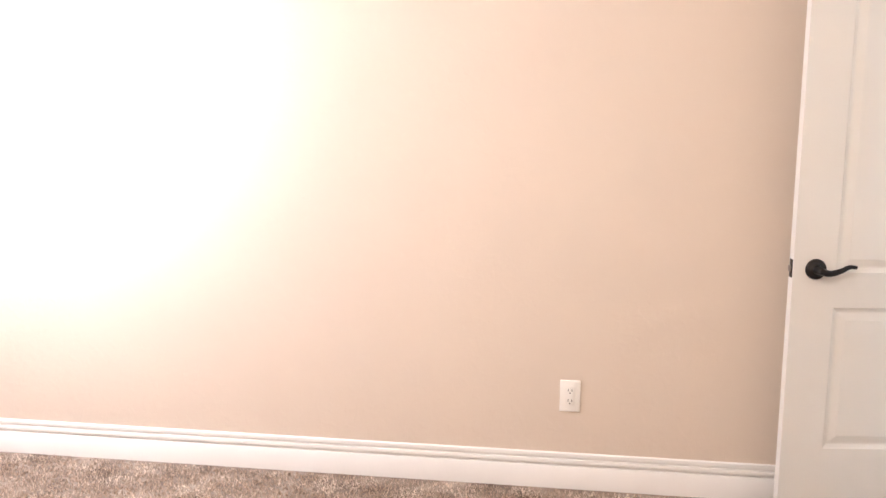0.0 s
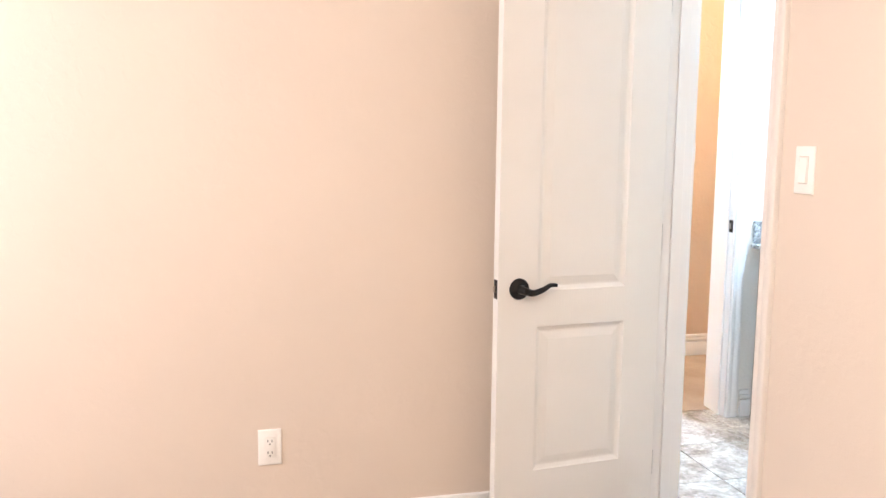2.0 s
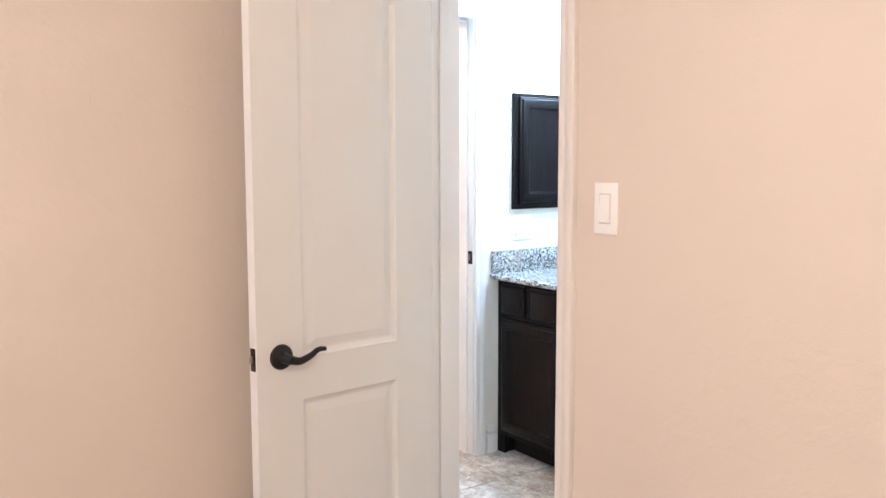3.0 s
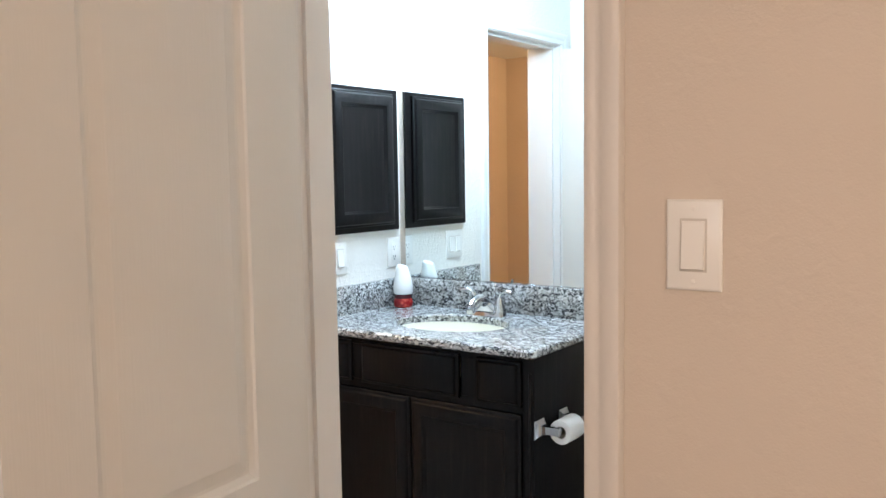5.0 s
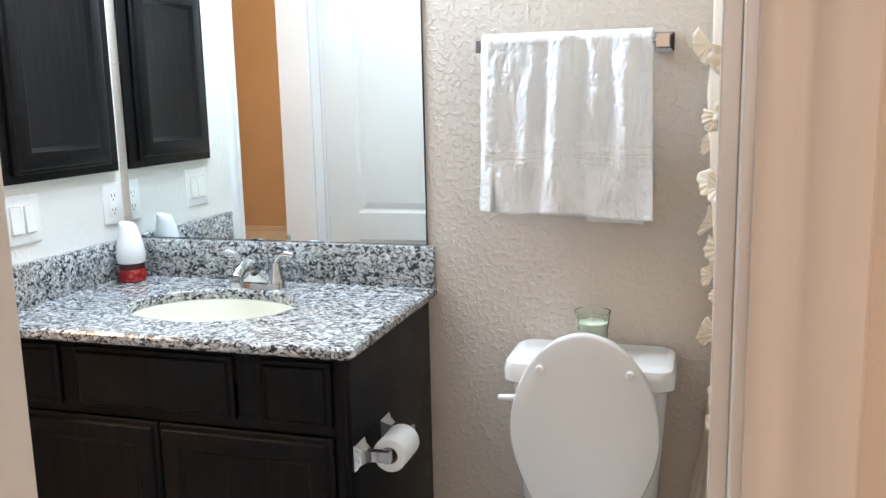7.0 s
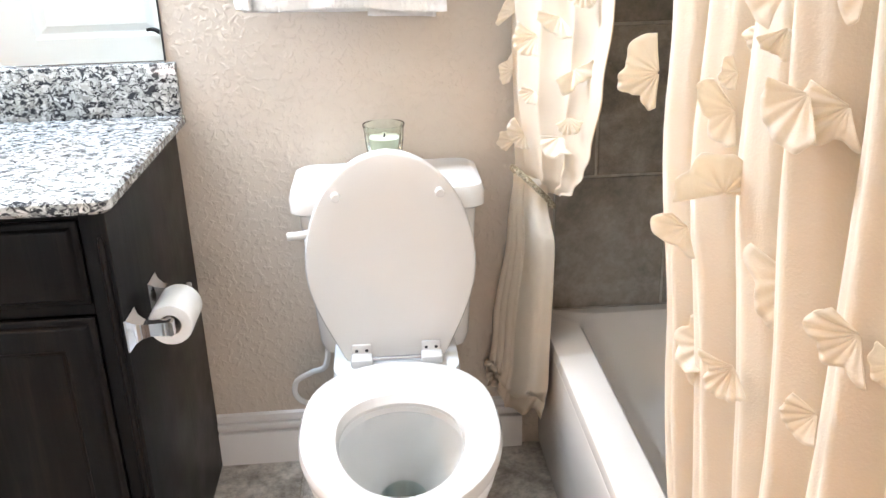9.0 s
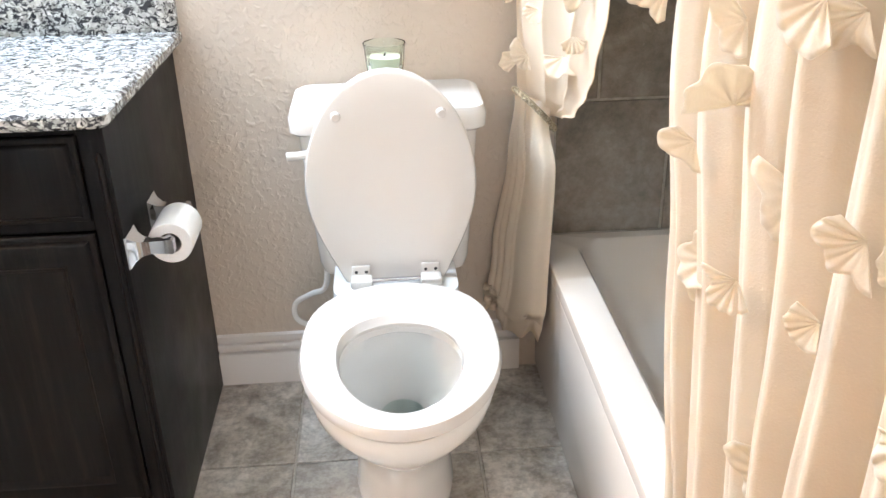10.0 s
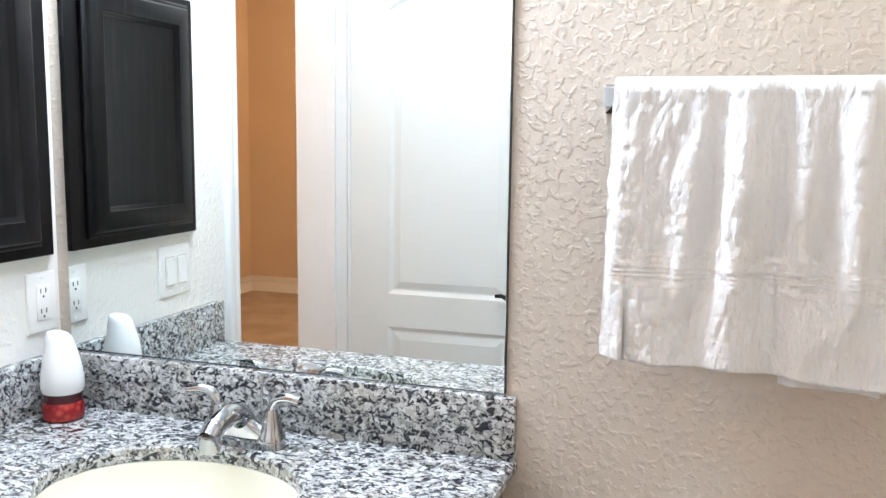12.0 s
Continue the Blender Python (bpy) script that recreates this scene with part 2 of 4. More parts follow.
def spline(points, steps=8):
    """Catmull-Rom through the points."""
    q = [Vector(p) for p in points]
    q = [q[0] * 2 - q[1]] + q + [q[-1] * 2 - q[-2]]
    out = []
    for a, b, c, d in zip(q, q[1:], q[2:], q[3:]):
        for k in range(steps):
            t = k / steps
            out.append(.5 * (2 * b + (c - a) * t + (2 * a - 5 * b + 4 * c - d) * t * t + (3 * b - a - 3 * c + d) * t ** 3))
    return out + [q[-2]]


def tube(points, radius, n=10, bm=None, flat=1.0):
    """A round bar along the points; radius may be a list, one for each point."""
    pts = [Vector(p) for p in points]
    rings = []
    side = None
    for k, p in enumerate(pts):
        d = (pts[min(k + 1, len(pts) - 1)] - pts[max(k - 1, 0)]).normalized()
        ref = side if side else (Vector((0, 0, 1)) if abs(d.z) < .9 else Vector((1, 0, 0)))
        u = (ref - d * ref.dot(d)).normalized()
        side = u
        w = d.cross(u)
        r = radius[k] if isinstance(radius, (list, tuple)) else radius
        rings.append([p + u * r * flat * math.cos(2 * math.pi * j / n) + w * r * math.sin(2 * math.pi * j / n) for j in range(n)])
    return loft(rings, bm=bm)


def extrude_profile(profile, start, end, out, up=(0, 0, 1)):
    """Profile of (out, up) along the line from start to end."""
    o, u = Vector(out), Vector(up)
    return loft([[Vector(e) + o * a + u * b for a, b in profile] for e in (start, end)])


def interp(table, z):
    """Smooth values from rows of (z, a, b, ...)."""
    for lo, hi in zip(table, table[1:]):
        if z <= hi[0]:
            t = min(1, max(0, (z - lo[0]) / (hi[0] - lo[0])))
            t = t * t * (3 - 2 * t)
            return [a + (b - a) * t for a, b in zip(lo[1:], hi[1:])]
    return list(table[-1][1:])


# ---------- structure ----------
CEIL = 2.6
XA, XB = 1.002, 1.5865      # bedroom doorway
BY0, BY1 = -.672, -1.385   # side doorway
HEAD = 2.03
SB, SF = -1.505, -1.617    # the wall between bathroom and bedroom
WEST, WFAR = -.02, -.205   # the bathroom's west wall


def walls(name, boxes, material, label):
    bm = bmesh.new()
    for a, b in boxes:
        add_box(bm, a, b)
    return structure(name, bm, material, label)


walls("subfloor", [((-3.2, -6.2, -.14), (5.4, .3, -.04))], M_GROUT, "plain subfloor under the rooms")
structure("floor_bedroom", box((.8, -6.1, -.03), (5.3, SF + .02, 0)), M_CARPET, "tan cut-pile bedroom carpet")
structure("floor_other_room", box((-3.1, -6.1, -.03), (WFAR + .06, .2, .002)), M_HALL, "tan carpet of the other room")
structure("floor_bathroom", box((WFAR + .06, SF + .02, -.03), (2.6, .05, -.005)), M_GROUT, "grout bed under the bathroom tiles")
walls("ceiling", [((-3.2, -6.2, CEIL), (5.4, .3, CEIL + .1))], M_CEIL, "plain white ceiling")
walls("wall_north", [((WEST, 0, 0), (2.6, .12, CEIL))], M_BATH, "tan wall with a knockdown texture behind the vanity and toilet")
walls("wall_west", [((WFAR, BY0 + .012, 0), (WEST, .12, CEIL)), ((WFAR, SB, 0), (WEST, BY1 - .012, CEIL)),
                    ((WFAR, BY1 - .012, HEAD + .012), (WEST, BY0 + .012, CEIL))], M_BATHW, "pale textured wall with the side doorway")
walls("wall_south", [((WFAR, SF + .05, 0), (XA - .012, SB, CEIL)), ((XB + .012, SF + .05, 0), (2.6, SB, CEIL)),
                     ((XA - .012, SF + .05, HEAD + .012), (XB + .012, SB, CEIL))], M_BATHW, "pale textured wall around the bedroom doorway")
walls("wall_bedroom_north", [((.82, SF, 0), (XA - .012, SF + .05, CEIL)), ((XB + .012, SF, 0), (5.2, SF + .05, CEIL)),
                             ((XA - .012, SF, HEAD + .012), (XB + .012, SF + .05, CEIL))], M_BED, "beige bedroom wall beside the doorway")
walls("wall_bedroom_west", [((.80, -6.1, 0), (.9035, SF, CEIL))], M_BED, "beige bedroom wall with an outlet")
walls("wall_bedroom_east", [((5.2, -6.1, 0), (5.3, SF + .05, CEIL))], M_BED, "beige bedroom wall")
walls("wall_bedroom_south", [((.80, -6.2, 0), (5.3, -6.1, CEIL))], M_BED, "beige bedroom wall")
walls("wall_tub_end", [((2.47, SB, 0), (2.6, 0, CEIL))], M_BATH, "wall behind the bathtub")
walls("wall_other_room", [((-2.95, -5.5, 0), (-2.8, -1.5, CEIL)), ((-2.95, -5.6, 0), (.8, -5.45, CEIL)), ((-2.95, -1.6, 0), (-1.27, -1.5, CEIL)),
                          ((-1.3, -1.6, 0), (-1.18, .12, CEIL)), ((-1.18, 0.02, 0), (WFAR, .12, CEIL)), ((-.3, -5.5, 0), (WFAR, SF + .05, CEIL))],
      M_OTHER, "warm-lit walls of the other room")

BASE = [(0, 0), (.015, 0), (.016, .084), (.0145, .0860), (.0022, .0865), (.0022, .0940), (.0125, .0965), (.0135, .106), (.0115, .1105), (.0015, .1110), (.0015, .1185), (.0088, .121), (.0075, .132), (0, .136)]


def baseboard(name, start, end, out, z=0.0, label="white painted baseboard with a stepped top", k=1.0):
    return structure(name, extrude_profile([(a, b * k) for a, b in BASE], (*start, z), (*end, z), (*out, 0)), M_TRIM, label, True)


baseboard("baseboard_bedroom_west", (.9035, -6.1), (.9035, SF), (1, 0))
baseboard("baseboard_bedroom_north", (XB + .062, SF), (5.2, SF), (0, -1))
baseboard("baseboard_bedroom_east", (5.2, -6.1), (5.2, SF), (-1, 0))
baseboard("baseboard_bedroom_south", (.9035, -6.1), (5.2, -6.1), (0, 1))
baseboard("baseboard_bathroom_north", (.889, 0), (1.62, 0), (0, -1))
baseboard("baseboard_bathroom_west", (WEST, -.545), (WEST, -.598), (1, 0))
baseboard("baseboard_bathroom_south", (WEST + .75, SB), (XA - .06, SB), (0, 1))
baseboard("baseboard_other_west", (-1.18, -1.6), (-1.18, .02), (1, 0))
baseboard("baseboard_other_north", (-1.18, .02), (WFAR, .02), (0, -1))
baseboard("baseboard_other_south", (-2.8, -5.45), (-.3, -5.45), (0, 1))
baseboard("baseboard_other_far", (-2.8, -5.45), (-2.8, -1.6), (1, 0))

# casings: (across from the opening's edge, out of the wall)
CAS = [(.004, 0), (.004, .010), (.009, .0125), (.020, .0125), (.024, .0105), (.030, .0115), (.036, .015), (.052, .0165), (.058, .015), (.0605, .011), (.0605, 0)]


def casing(name, plane, out_sign, axis, lo, hi, material=M_TRIM, label="white painted door casing with a moulded face"):
    """Two legs and a head round an opening from lo to hi along the axis, on the wall face at plane."""
    def at(along, out, z):
        o = plane + out_sign * out
        return (along, o, z) if axis == 'x' else (o, along, z)
    bm = bmesh.new()
    for edge, s in ((lo, -1), (hi, 1)):
        loft([[at(edge + s * a, o, z if z == 0 else HEAD + a) for a, o in CAS] for z in (0, 1)], bm=bm)
    loft([[at(e + (-a if e == lo else a), o, HEAD + a) for a, o in CAS] for e in (lo, hi)], bm=bm)
    return structure(name, bm, material, label, True)


casing("trim_bedroom_doorway", SF, -1, 'x', XA, XB, M_CASE)
casing("trim_bedroom_doorway_bathroom_face", SB, 1, 'x', XA, XB)
casing("trim_side_doorway", WEST, 1, 'y', BY1, BY0)
casing("trim_side_doorway_room_face", WFAR, -1, 'y', BY1, BY0)


def jamb(name, axis, lo, hi, near, far, stop_at, stop_w=.035):
    """Lining boards of an opening with the door stop on them."""
    bm = bmesh.new()

    def bx(a0, a1, d0, d1, z0, z1):
        a = (a0, d0, z0) if axis == 'x' else (d0, a0, z0)
        b = (a1, d1, z1) if axis == 'x' else (d1, a1, z1)
        add_box(bm, a, b, .001, 1)
    d0, d1 = sorted((near, far))
    s0, s1 = sorted((stop_at, stop_at + stop_w))
    bx(lo - .012, lo + .002, d0 + .001, d1 - .001, 0, HEAD)
    bx(hi - .002, hi + .012, d0 + .001, d1 - .001, 0, HEAD)
    bx(lo - .012, hi + .012, d0 + .001, d1 - .001, HEAD, HEAD + .012)
    bx(lo + .002, lo + .013, s0, s1, 0, HEAD - .001)
    bx(hi - .013, hi - .002, s0, s1, 0, HEAD - .001)
    bx(lo + .013, hi - .013, s0, s1, HEAD - .013, HEAD - .001)
    return structure(name, bm, M_TRIM, "white painted door jamb with its stop", True)


jamb("door_frame_bedroom", 'x', XA, XB, SF, SB, SF + .04)
jamb("door_frame_side", 'y', BY1, BY0, WEST, WFAR, WEST - .075)


# ---------- doors ----------
def outline(x0, x1, z0, z1, rise, inset, n=12):
    """Round a panel, counter-clockwise: bottom, then the arched top from right to left."""
    pts = [(x0 + inset, z0 + inset), (x1 - inset, z0 + inset)]
    half, xc = (x1 - x0) / 2, (x0 + x1) / 2
    for k in range(n + 1):
        x = x1 - inset + (x0 - x1 + 2 * inset) * k / n
        pts.append((x, z1 - inset + rise * (1 - ((x - xc) / half) ** 2)))
    return pts


def door_leaf(name, width, label, knob_x):
    """A two-panel door with an arched top panel: hinge at the origin, along +x, faces at y 0 and y -0.035."""
    door = tagged(new(name), label=label, kind="structure", category="door")
    T, H, z_low = .035, 2.0, .0
    stile = .137
    x0, x1 = stile, width - stile
    panels = [(x0, x1, .250, .727, .0), (x0, x1, .843, 1.80, .075)]
    bm = bmesh.new()
    for y, s in ((0, 1), (-T, -1)):
        def v(x, z, d=0.0):
            return bm.verts.new((x, y - s * d, z))

        def quad(a, b, c, d):
            bm.faces.new([v(*q) for q in (a, b, c, d)])
        levels = [0, panels[0][2], panels[0][3], panels[1][2], panels[1][3], H]
        for za, zb in zip(levels, levels[1:]):
            quad((0, za), (x0, za), (x0, zb), (0, zb))
            quad((x1, za), (width, za), (width, zb), (x1, zb))
        quad((x0, 0), (x1, 0), (x1, panels[0][2]), (x0, panels[0][2]))
        quad((x0, panels[0][3]), (x1, panels[0][3]), (x1, panels[1][2]), (x0, panels[1][2]))
        for px0, px1, pz0, pz1, rise in panels:
            loops = [[v(a, b, d) for a, b in outline(px0, px1, pz0, pz1, rise, ins)]
                     for ins, d in ((0, 0), (.004, .0035), (.014, .0085), (.020, .0085), (.040, .0035), (.043, .0025))]
            for la, lb in zip(loops, loops[1:]):
                for k in range(len(la)):
                    j = (k + 1) % len(la)
                    bm.faces.new((la[k], la[j], lb[j], lb[k]))
            bm.faces.new(loops[-1])
            if rise:
                top = outline(px0, px1, pz0, pz1, rise, 0)[2:]
                for a, b in zip(top, top[1:]):
                    quad(a, b, (b[0], H), (a[0], H))
    rim = [((a, 0), (b, 0)) for a, b in ((0, x0), (x0, x1), (x1, width))] + [((width, a), (width, b)) for a, b in zip(levels, levels[1:])]
    rim += [((0, a), (0, b)) for a, b in zip(levels, levels[1:])] + [((a, H), (b, H)) for a, b in ((0, x0), (x1, width))]
    xs = [q[0] for q in outline(x0, x1, 0, 1, .075, 0)[2:]]
    rim += [((a, H), (b, H)) for a, b in zip(xs, xs[1:])]
    for a, b in rim:
        bm.faces.new([bm.verts.new(q) for q in ((a[0], 0, a[1]), (b[0], 0, b[1]), (b[0], -T, b[1]), (a[0], -T, a[1]))])
    bmesh.ops.remove_doubles(bm, verts=bm.verts, dist=.0001)
    part("slab", bm, M_DOOR, door, "white moulded two-panel door slab with an arched upper panel", smooth=False)
    kz = .853
    for y, s in ((0, 1), (-T, -1)):
        lever = part("door_lever", lathe([(.0, 0), (.034, 0), (.034, .003 * s), (.031, .008 * s), (.022, .011 * s), (.015, .014 * s), (.0125, .030 * s), (.0125, .052 * s), (.009, .058 * s), (0, .058 * s)],
                                         (knob_x, y, kz), 32, axis='y'), M_BRONZE, door, "dark bronze round rose")
        path = spline([(knob_x, y + s * .048, kz), (knob_x - .025, y + s * .051, kz - .006), (knob_x - .060, y + s * .047, kz + .002),
                       (knob_x - .088, y + s * .042, kz + .014), (knob_x - .112, y + s * .041, kz + .013)], 6)
        rad = [.0105 - .0055 * (k / (len(path) - 1)) for k in range(len(path))]
        part("handle", tube(path, rad, 12, flat=1.15), M_BRONZE, lever, "dark bronze curved lever handle")
    part("latch_plate", box((width - .0005, -.030, kz - .030), (width + .0015, -.006, kz + .030), .0008), M_BRONZE, door, "dark bronze latch plate")
    part("latch_bolt", box((width + .001, -.023, kz - .010), (width + .009, -.013, kz + .010), .002), M_STEEL, door, "steel latch bolt")
    for z in (.22, 1.0, 1.78):
        hinge = part("hinge", lathe([(0, -.045), (.0055, -.045), (.0055, .045), (0, .045)], (-.006, -T - .004, z), 12), M_BRONZE, door, "dark bronze hinge barrel")
        part("hinge_leaf", box((-.004, -T - .0012, z - .044), (.001, -.004, z + .044)), M_BRONZE, hinge, "dark bronze hinge leaf")
    return door


a_dir = math.degrees(math.atan2(-.591, .072))
door_a = door_leaf("door_1", .597, "white two-panel bedroom door standing open against the wall", .597 - .072)
door_a.matrix_world = pose(1.0385, -1.625, .026, 0, 0, a_dir)
door_b = door_leaf("door_2", .700, "white two-panel bathroom door swung fully open beside the wall", .700 - .062)
door_b.matrix_world = pose(WEST + .012, BY1 - .004, .012, 0, 0, -1.2)

strike = structure("strike_plate", box((WEST - .058, BY0 - .0035, .912), (WEST - .008, BY0 - .0015, .972), .001), M_BRONZE, "dark bronze strike plate on the jamb")
structure("strike_plate", box((WEST - .043, BY0 - .0045, .928), (WEST - .024, BY0 - .0033, .956), .0005), M_STEEL, "bright latch opening in the strike plate")


# ---------- plates on walls ----------
def plate(name, label, category, m, gangs=1, kind_of="switch", w=.074, h=.120):
    """A cover plate on a wall: x across, z up, y out of the wall towards -y."""
    t = thing(name, label, category)
    t.matrix_world = m
    W = w + .046 * (gangs - 1)
    part("cover_plate", loft([[(sx * (W / 2 - i), -d, sz * (h / 2 - i)) for sx, sz in ((-1, -1), (1, -1), (1, 1), (-1, 1))]
                              for i, d in ((0, 0), (0, .003), (.0025, .0055), (.004, .006))]), M_PLATE, t, "ivory plastic cover plate")
    for g in range(gangs):
        x = (g - (gangs - 1) / 2) * .046
        if kind_of == "switch":
            # thin darker plate: the gap's shade is put in as colour
            part("rocker_seam_shade", box((x - .0182, -.0066, -.0352), (x + .0182, -.0055, .0352), .0004), M_SEAM_SHADE, t, "gap round the rocker, its shade painted as a darker strip")
            bm = loft([[(x - .0155, -.0065, -.032), (x + .0155, -.0065, -.032), (x + .0155, -.0065, .032), (x - .0155, -.0065, .032)],
                       [(x - .0148, -.0115, -.031), (x + .0148, -.0115, -.031), (x + .0148, -.0080, .031), (x - .0148, -.0080, .031)]])
            part("rocker", bm, M_PLATE, t, "ivory rocker paddle")
        else:
            part("socket_face", box((x - .0168, -.0082, -.0335), (x + .0168, -.0055, .0335), .0015), M_PLATE, t, "ivory double socket face")
            for zc in (-.0195, .0195):
                for dx, w2 in ((-.0065, .0011), (.0065, .0013)):
                    part("socket_slot", box((x + dx - w2, -.0086, zc - .001), (x + dx + w2, -.0081, zc + .008)), M_SLOT, t, "dark slot")
                part("ground_hole", lathe([(0, -.0086), (.0024, -.0086), (.0024, -.0081), (0, -.0081)], (x, 0, zc - .0075), 10, axis='y'), M_SLOT, t, "dark round hole")
        for z in (-.048, .048):
            part("screw", lathe([(0, -.0072), (.0026, -.0068), (.0030, -.0058), (0, -.0058)], (x, 0, z), 10, axis='y'), M_PLATE, t, "small painted screw")
    return t


plate("light_switch", "ivory rocker light switch on the beige wall beside the doorway", "light switch", pose(1.746, SF, 1.278))
plate("outlet", "ivory double outlet low on the beige wall", "outlet", pose(.9035, -2.912, .352, 0, 0, 90), 1, "socket", .074, .118)
plate("light_switch", "white double rocker switch on the pale wall under the wall cabinet", "light switch", pose(WEST, -.388, 1.072, 0, 0, 90), 2)
plate("outlet", "white double outlet just above the granite side splash", "outlet", pose(WEST, -.050, 1.070, 0, 0, 90), 1, "socket", .074, .116)
plate("light_switch", "ivory light switch on the other room's wall", "light switch", pose(-1.18, -.262, 1.275, 0, 0, 90))
plate("outlet", "ivory outlet low on the other room's far wall", "outlet", pose(-1.9, -5.45, .345, 0, 0, 180), 1, "socket")


# ---------- vanity ----------
CX = .888
vanity = thing("vanity_cabinet", "dark espresso wood vanity cabinet under the granite top", "cabinet")
bm = bmesh.new()
add_box(bm, (CX - .018, -.527, 0), (CX, -.002, .836), .001)
add_box(bm, (WEST + .001, -.527, 0), (WEST + .045, -.002, .836), .001)
add_box(bm, (WEST + .045, -.50, .095), (CX - .018, -.002, .110))
add_box(bm, (WEST + .045, -.02, .110), (CX - .018, -.002, .836))
part("body", bm, M_WOOD, vanity, "dark espresso wood carcass")
bm = bmesh.new()
for x0, x1, z0, z1 in ((WEST + .001, .035, .0, .836), (CX - .040, CX - .001, .0, .836), (.035, CX - .040, .805, .836), (.035, CX - .040, .655, .685), (.035, CX - .040, .090, .125), (.412, .448, .125, .655), (.180, .224, .685, .805), (.626, .688, .685, .805)):
    add_box(bm, (x0, -.5275, z0), (x1, -.509, z1), .0008, 1)
part("face_frame", bm, M_WOOD, vanity, "dark espresso wood face frame")
part("toe_kick", box((.035, -.462, 0), (CX - .018, -.448, .095)), M_WOOD, vanity, "recessed dark toe kick")
part("corner_bead", lathe([(0, .0), (.0055, .002), (.006, .775), (.003, .785), (0, .786)], (CX - .012, -.529, .0), 12), M_WOOD, vanity, "rounded dark corner strip")


def panel_front(name, x0, x1, z0, z1, parent, label, raised=False, face=-.5275, thick=.021, M=Matrix.Identity(4)):
    """A door or drawer front with a moulded edge; raised or recessed middle."""
    steps = [(0, 0), (0, .008), (.003, .0105), (.009, .0115), (.0115, .0160), (.016, .0185)]
    if not raised:
        steps += [(.050, .0185), (.052, .0165), (.056, .0150), (.060, .0105), (.062, .0100)]
    steps = [(i, d * thick / .0185) for i, d in steps]
    rings = [[M @ Vector(q) for q in ((x0 + i, face - d, z0 + i), (x1 - i, face - d, z0 + i), (x1 - i, face - d, z1 - i), (x0 + i, face - d, z1 - i))] for i, d in steps]
    return part(name, loft(rings), M_WOOD, parent, label)


panel_front("drawer_front", .018, .178, .676, .816, vanity, "small dark drawer front with a bevelled edge", True)
panel_front("drawer_front", .225, .623, .676, .816, vanity, "wide dark drawer front with a bevelled edge", True)
panel_front("drawer_front", .690, .847, .676, .816, vanity, "small dark drawer front with a bevelled edge", True)
panel_front("door", .018, .428, .112, .653, vanity, "dark espresso wood door with a recessed panel")
panel_front("door", .432, .847, .112, .653, vanity, "dark espresso wood door with a recessed panel")

# granite top with an oval cut-out
SX, SY, SA, SBB = .432, -.292, .213, .160
TX0, TX1, TY0, TZ0, TZ1 = WEST + .001, .912, -.578, .837, .862


def top_outline(z, ins):
    r = .022
    pts = []
    cx, cy = TX1 - ins - r, TY0 + ins + r
    for k in range(9):
        a = -math.pi / 2 + math.pi / 2 * k / 8
        pts.append((cx + r * math.cos(a), cy + r * math.sin(a), z))
    pts += [(TX1 - ins, -.3, z), (TX1 - ins, -.002, z)]
    pts += [(TX1 - (TX1 - TX0) * k / 10, -.002, z) for k in range(1, 10)]
    pts += [(TX0, -.002, z), (TX0, -.3, z), (TX0, TY0 + ins, z)]
    pts += [(TX0 + (cx - TX0) * k / 10, TY0 + ins, z) for k in range(1, 10)]
    return pts


def on_oval(p, z, a, b):
    t = math.atan2((p[1] - SY) / b, (p[0] - SX) / a)
    return (SX + a * math.cos(t), SY + b * math.sin(t), z)


def ordered_oval(z, a, b, outer):
    return [on_oval(p, z, a, b) for p in outer]


bm = bmesh.new()
o1, o2, o3, o4 = top_outline(TZ0, 0.004), top_outline(TZ0 + .005, 0), top_outline(TZ1 - .006, 0), top_outline(TZ1, .006)
dense = []
for p, q in zip(o4, o4[1:] + o4[:1]):
    dense += [p, ((p[0] + q[0]) / 2, (p[1] + q[1]) / 2, p[2])]


def densify(o):
    out = []
    for p, q in zip(o, o[1:] + o[:1]):
        out += [p, tuple((p[k] + q[k]) / 2 for k in range(3))]
    return out


o1, o2, o3, o4 = (densify(o) for o in (o1, o2, o3, o4))
rings = [ordered_oval(TZ0, SA, SBB, o4), o1, o2, o3, o4, ordered_oval(TZ1, SA + .003, SBB + .003, o4), ordered_oval(TZ1 - .003, SA, SBB, o4), ordered_oval(TZ0, SA, SBB, o4)]
loft(rings, False, False, bm=bm)
top = thing("granite_countertop", "polished grey and black speckled granite top resting on the vanity", "countertop")
part("slab", bm, M_GRAN, top, "polished speckled granite slab with an oval opening")
part("backsplash", box((WEST + .021, -.0205, TZ1), (TX1 - .003, -.0005, .968), .002), M_GRAN, top, "granite backsplash strip")
part("side_splash", box((WEST + .0005, TY0 + .006, TZ1), (WEST + .0205, -.0005, .968), .002), M_GRAN, top, "granite side splash strip")
sink = thing("sink", "cream undermount oval sink below the granite top", "sink", (SX, SY, 0))
prof = [(1.03, TZ0 - .001), (1.03, .80), (.96, .74), (.75, .70), (.3, .688), (.12, .686), (.12, .692), (.30, .694), (.72, .708), (.90, .748), (.965, .80), (.985, TZ0 - .001)]
rings = [[(SA * r * math.cos(2 * math.pi * k / 48), SBB * r * math.sin(2 * math.pi * k / 48), z) for k in range(48)] for r, z in prof]
rings.append(rings[0])
part("bowl", loft(rings, False, False), M_BOWLIN, sink, "cream glazed bowl")
part("drain", lathe([(0, .690), (.022, .690), (.022, .696), (.016, .698), (.008, .696), (0, .696)], (0, 0, 0), 24), M_CHROME, sink, "chrome drain ring")

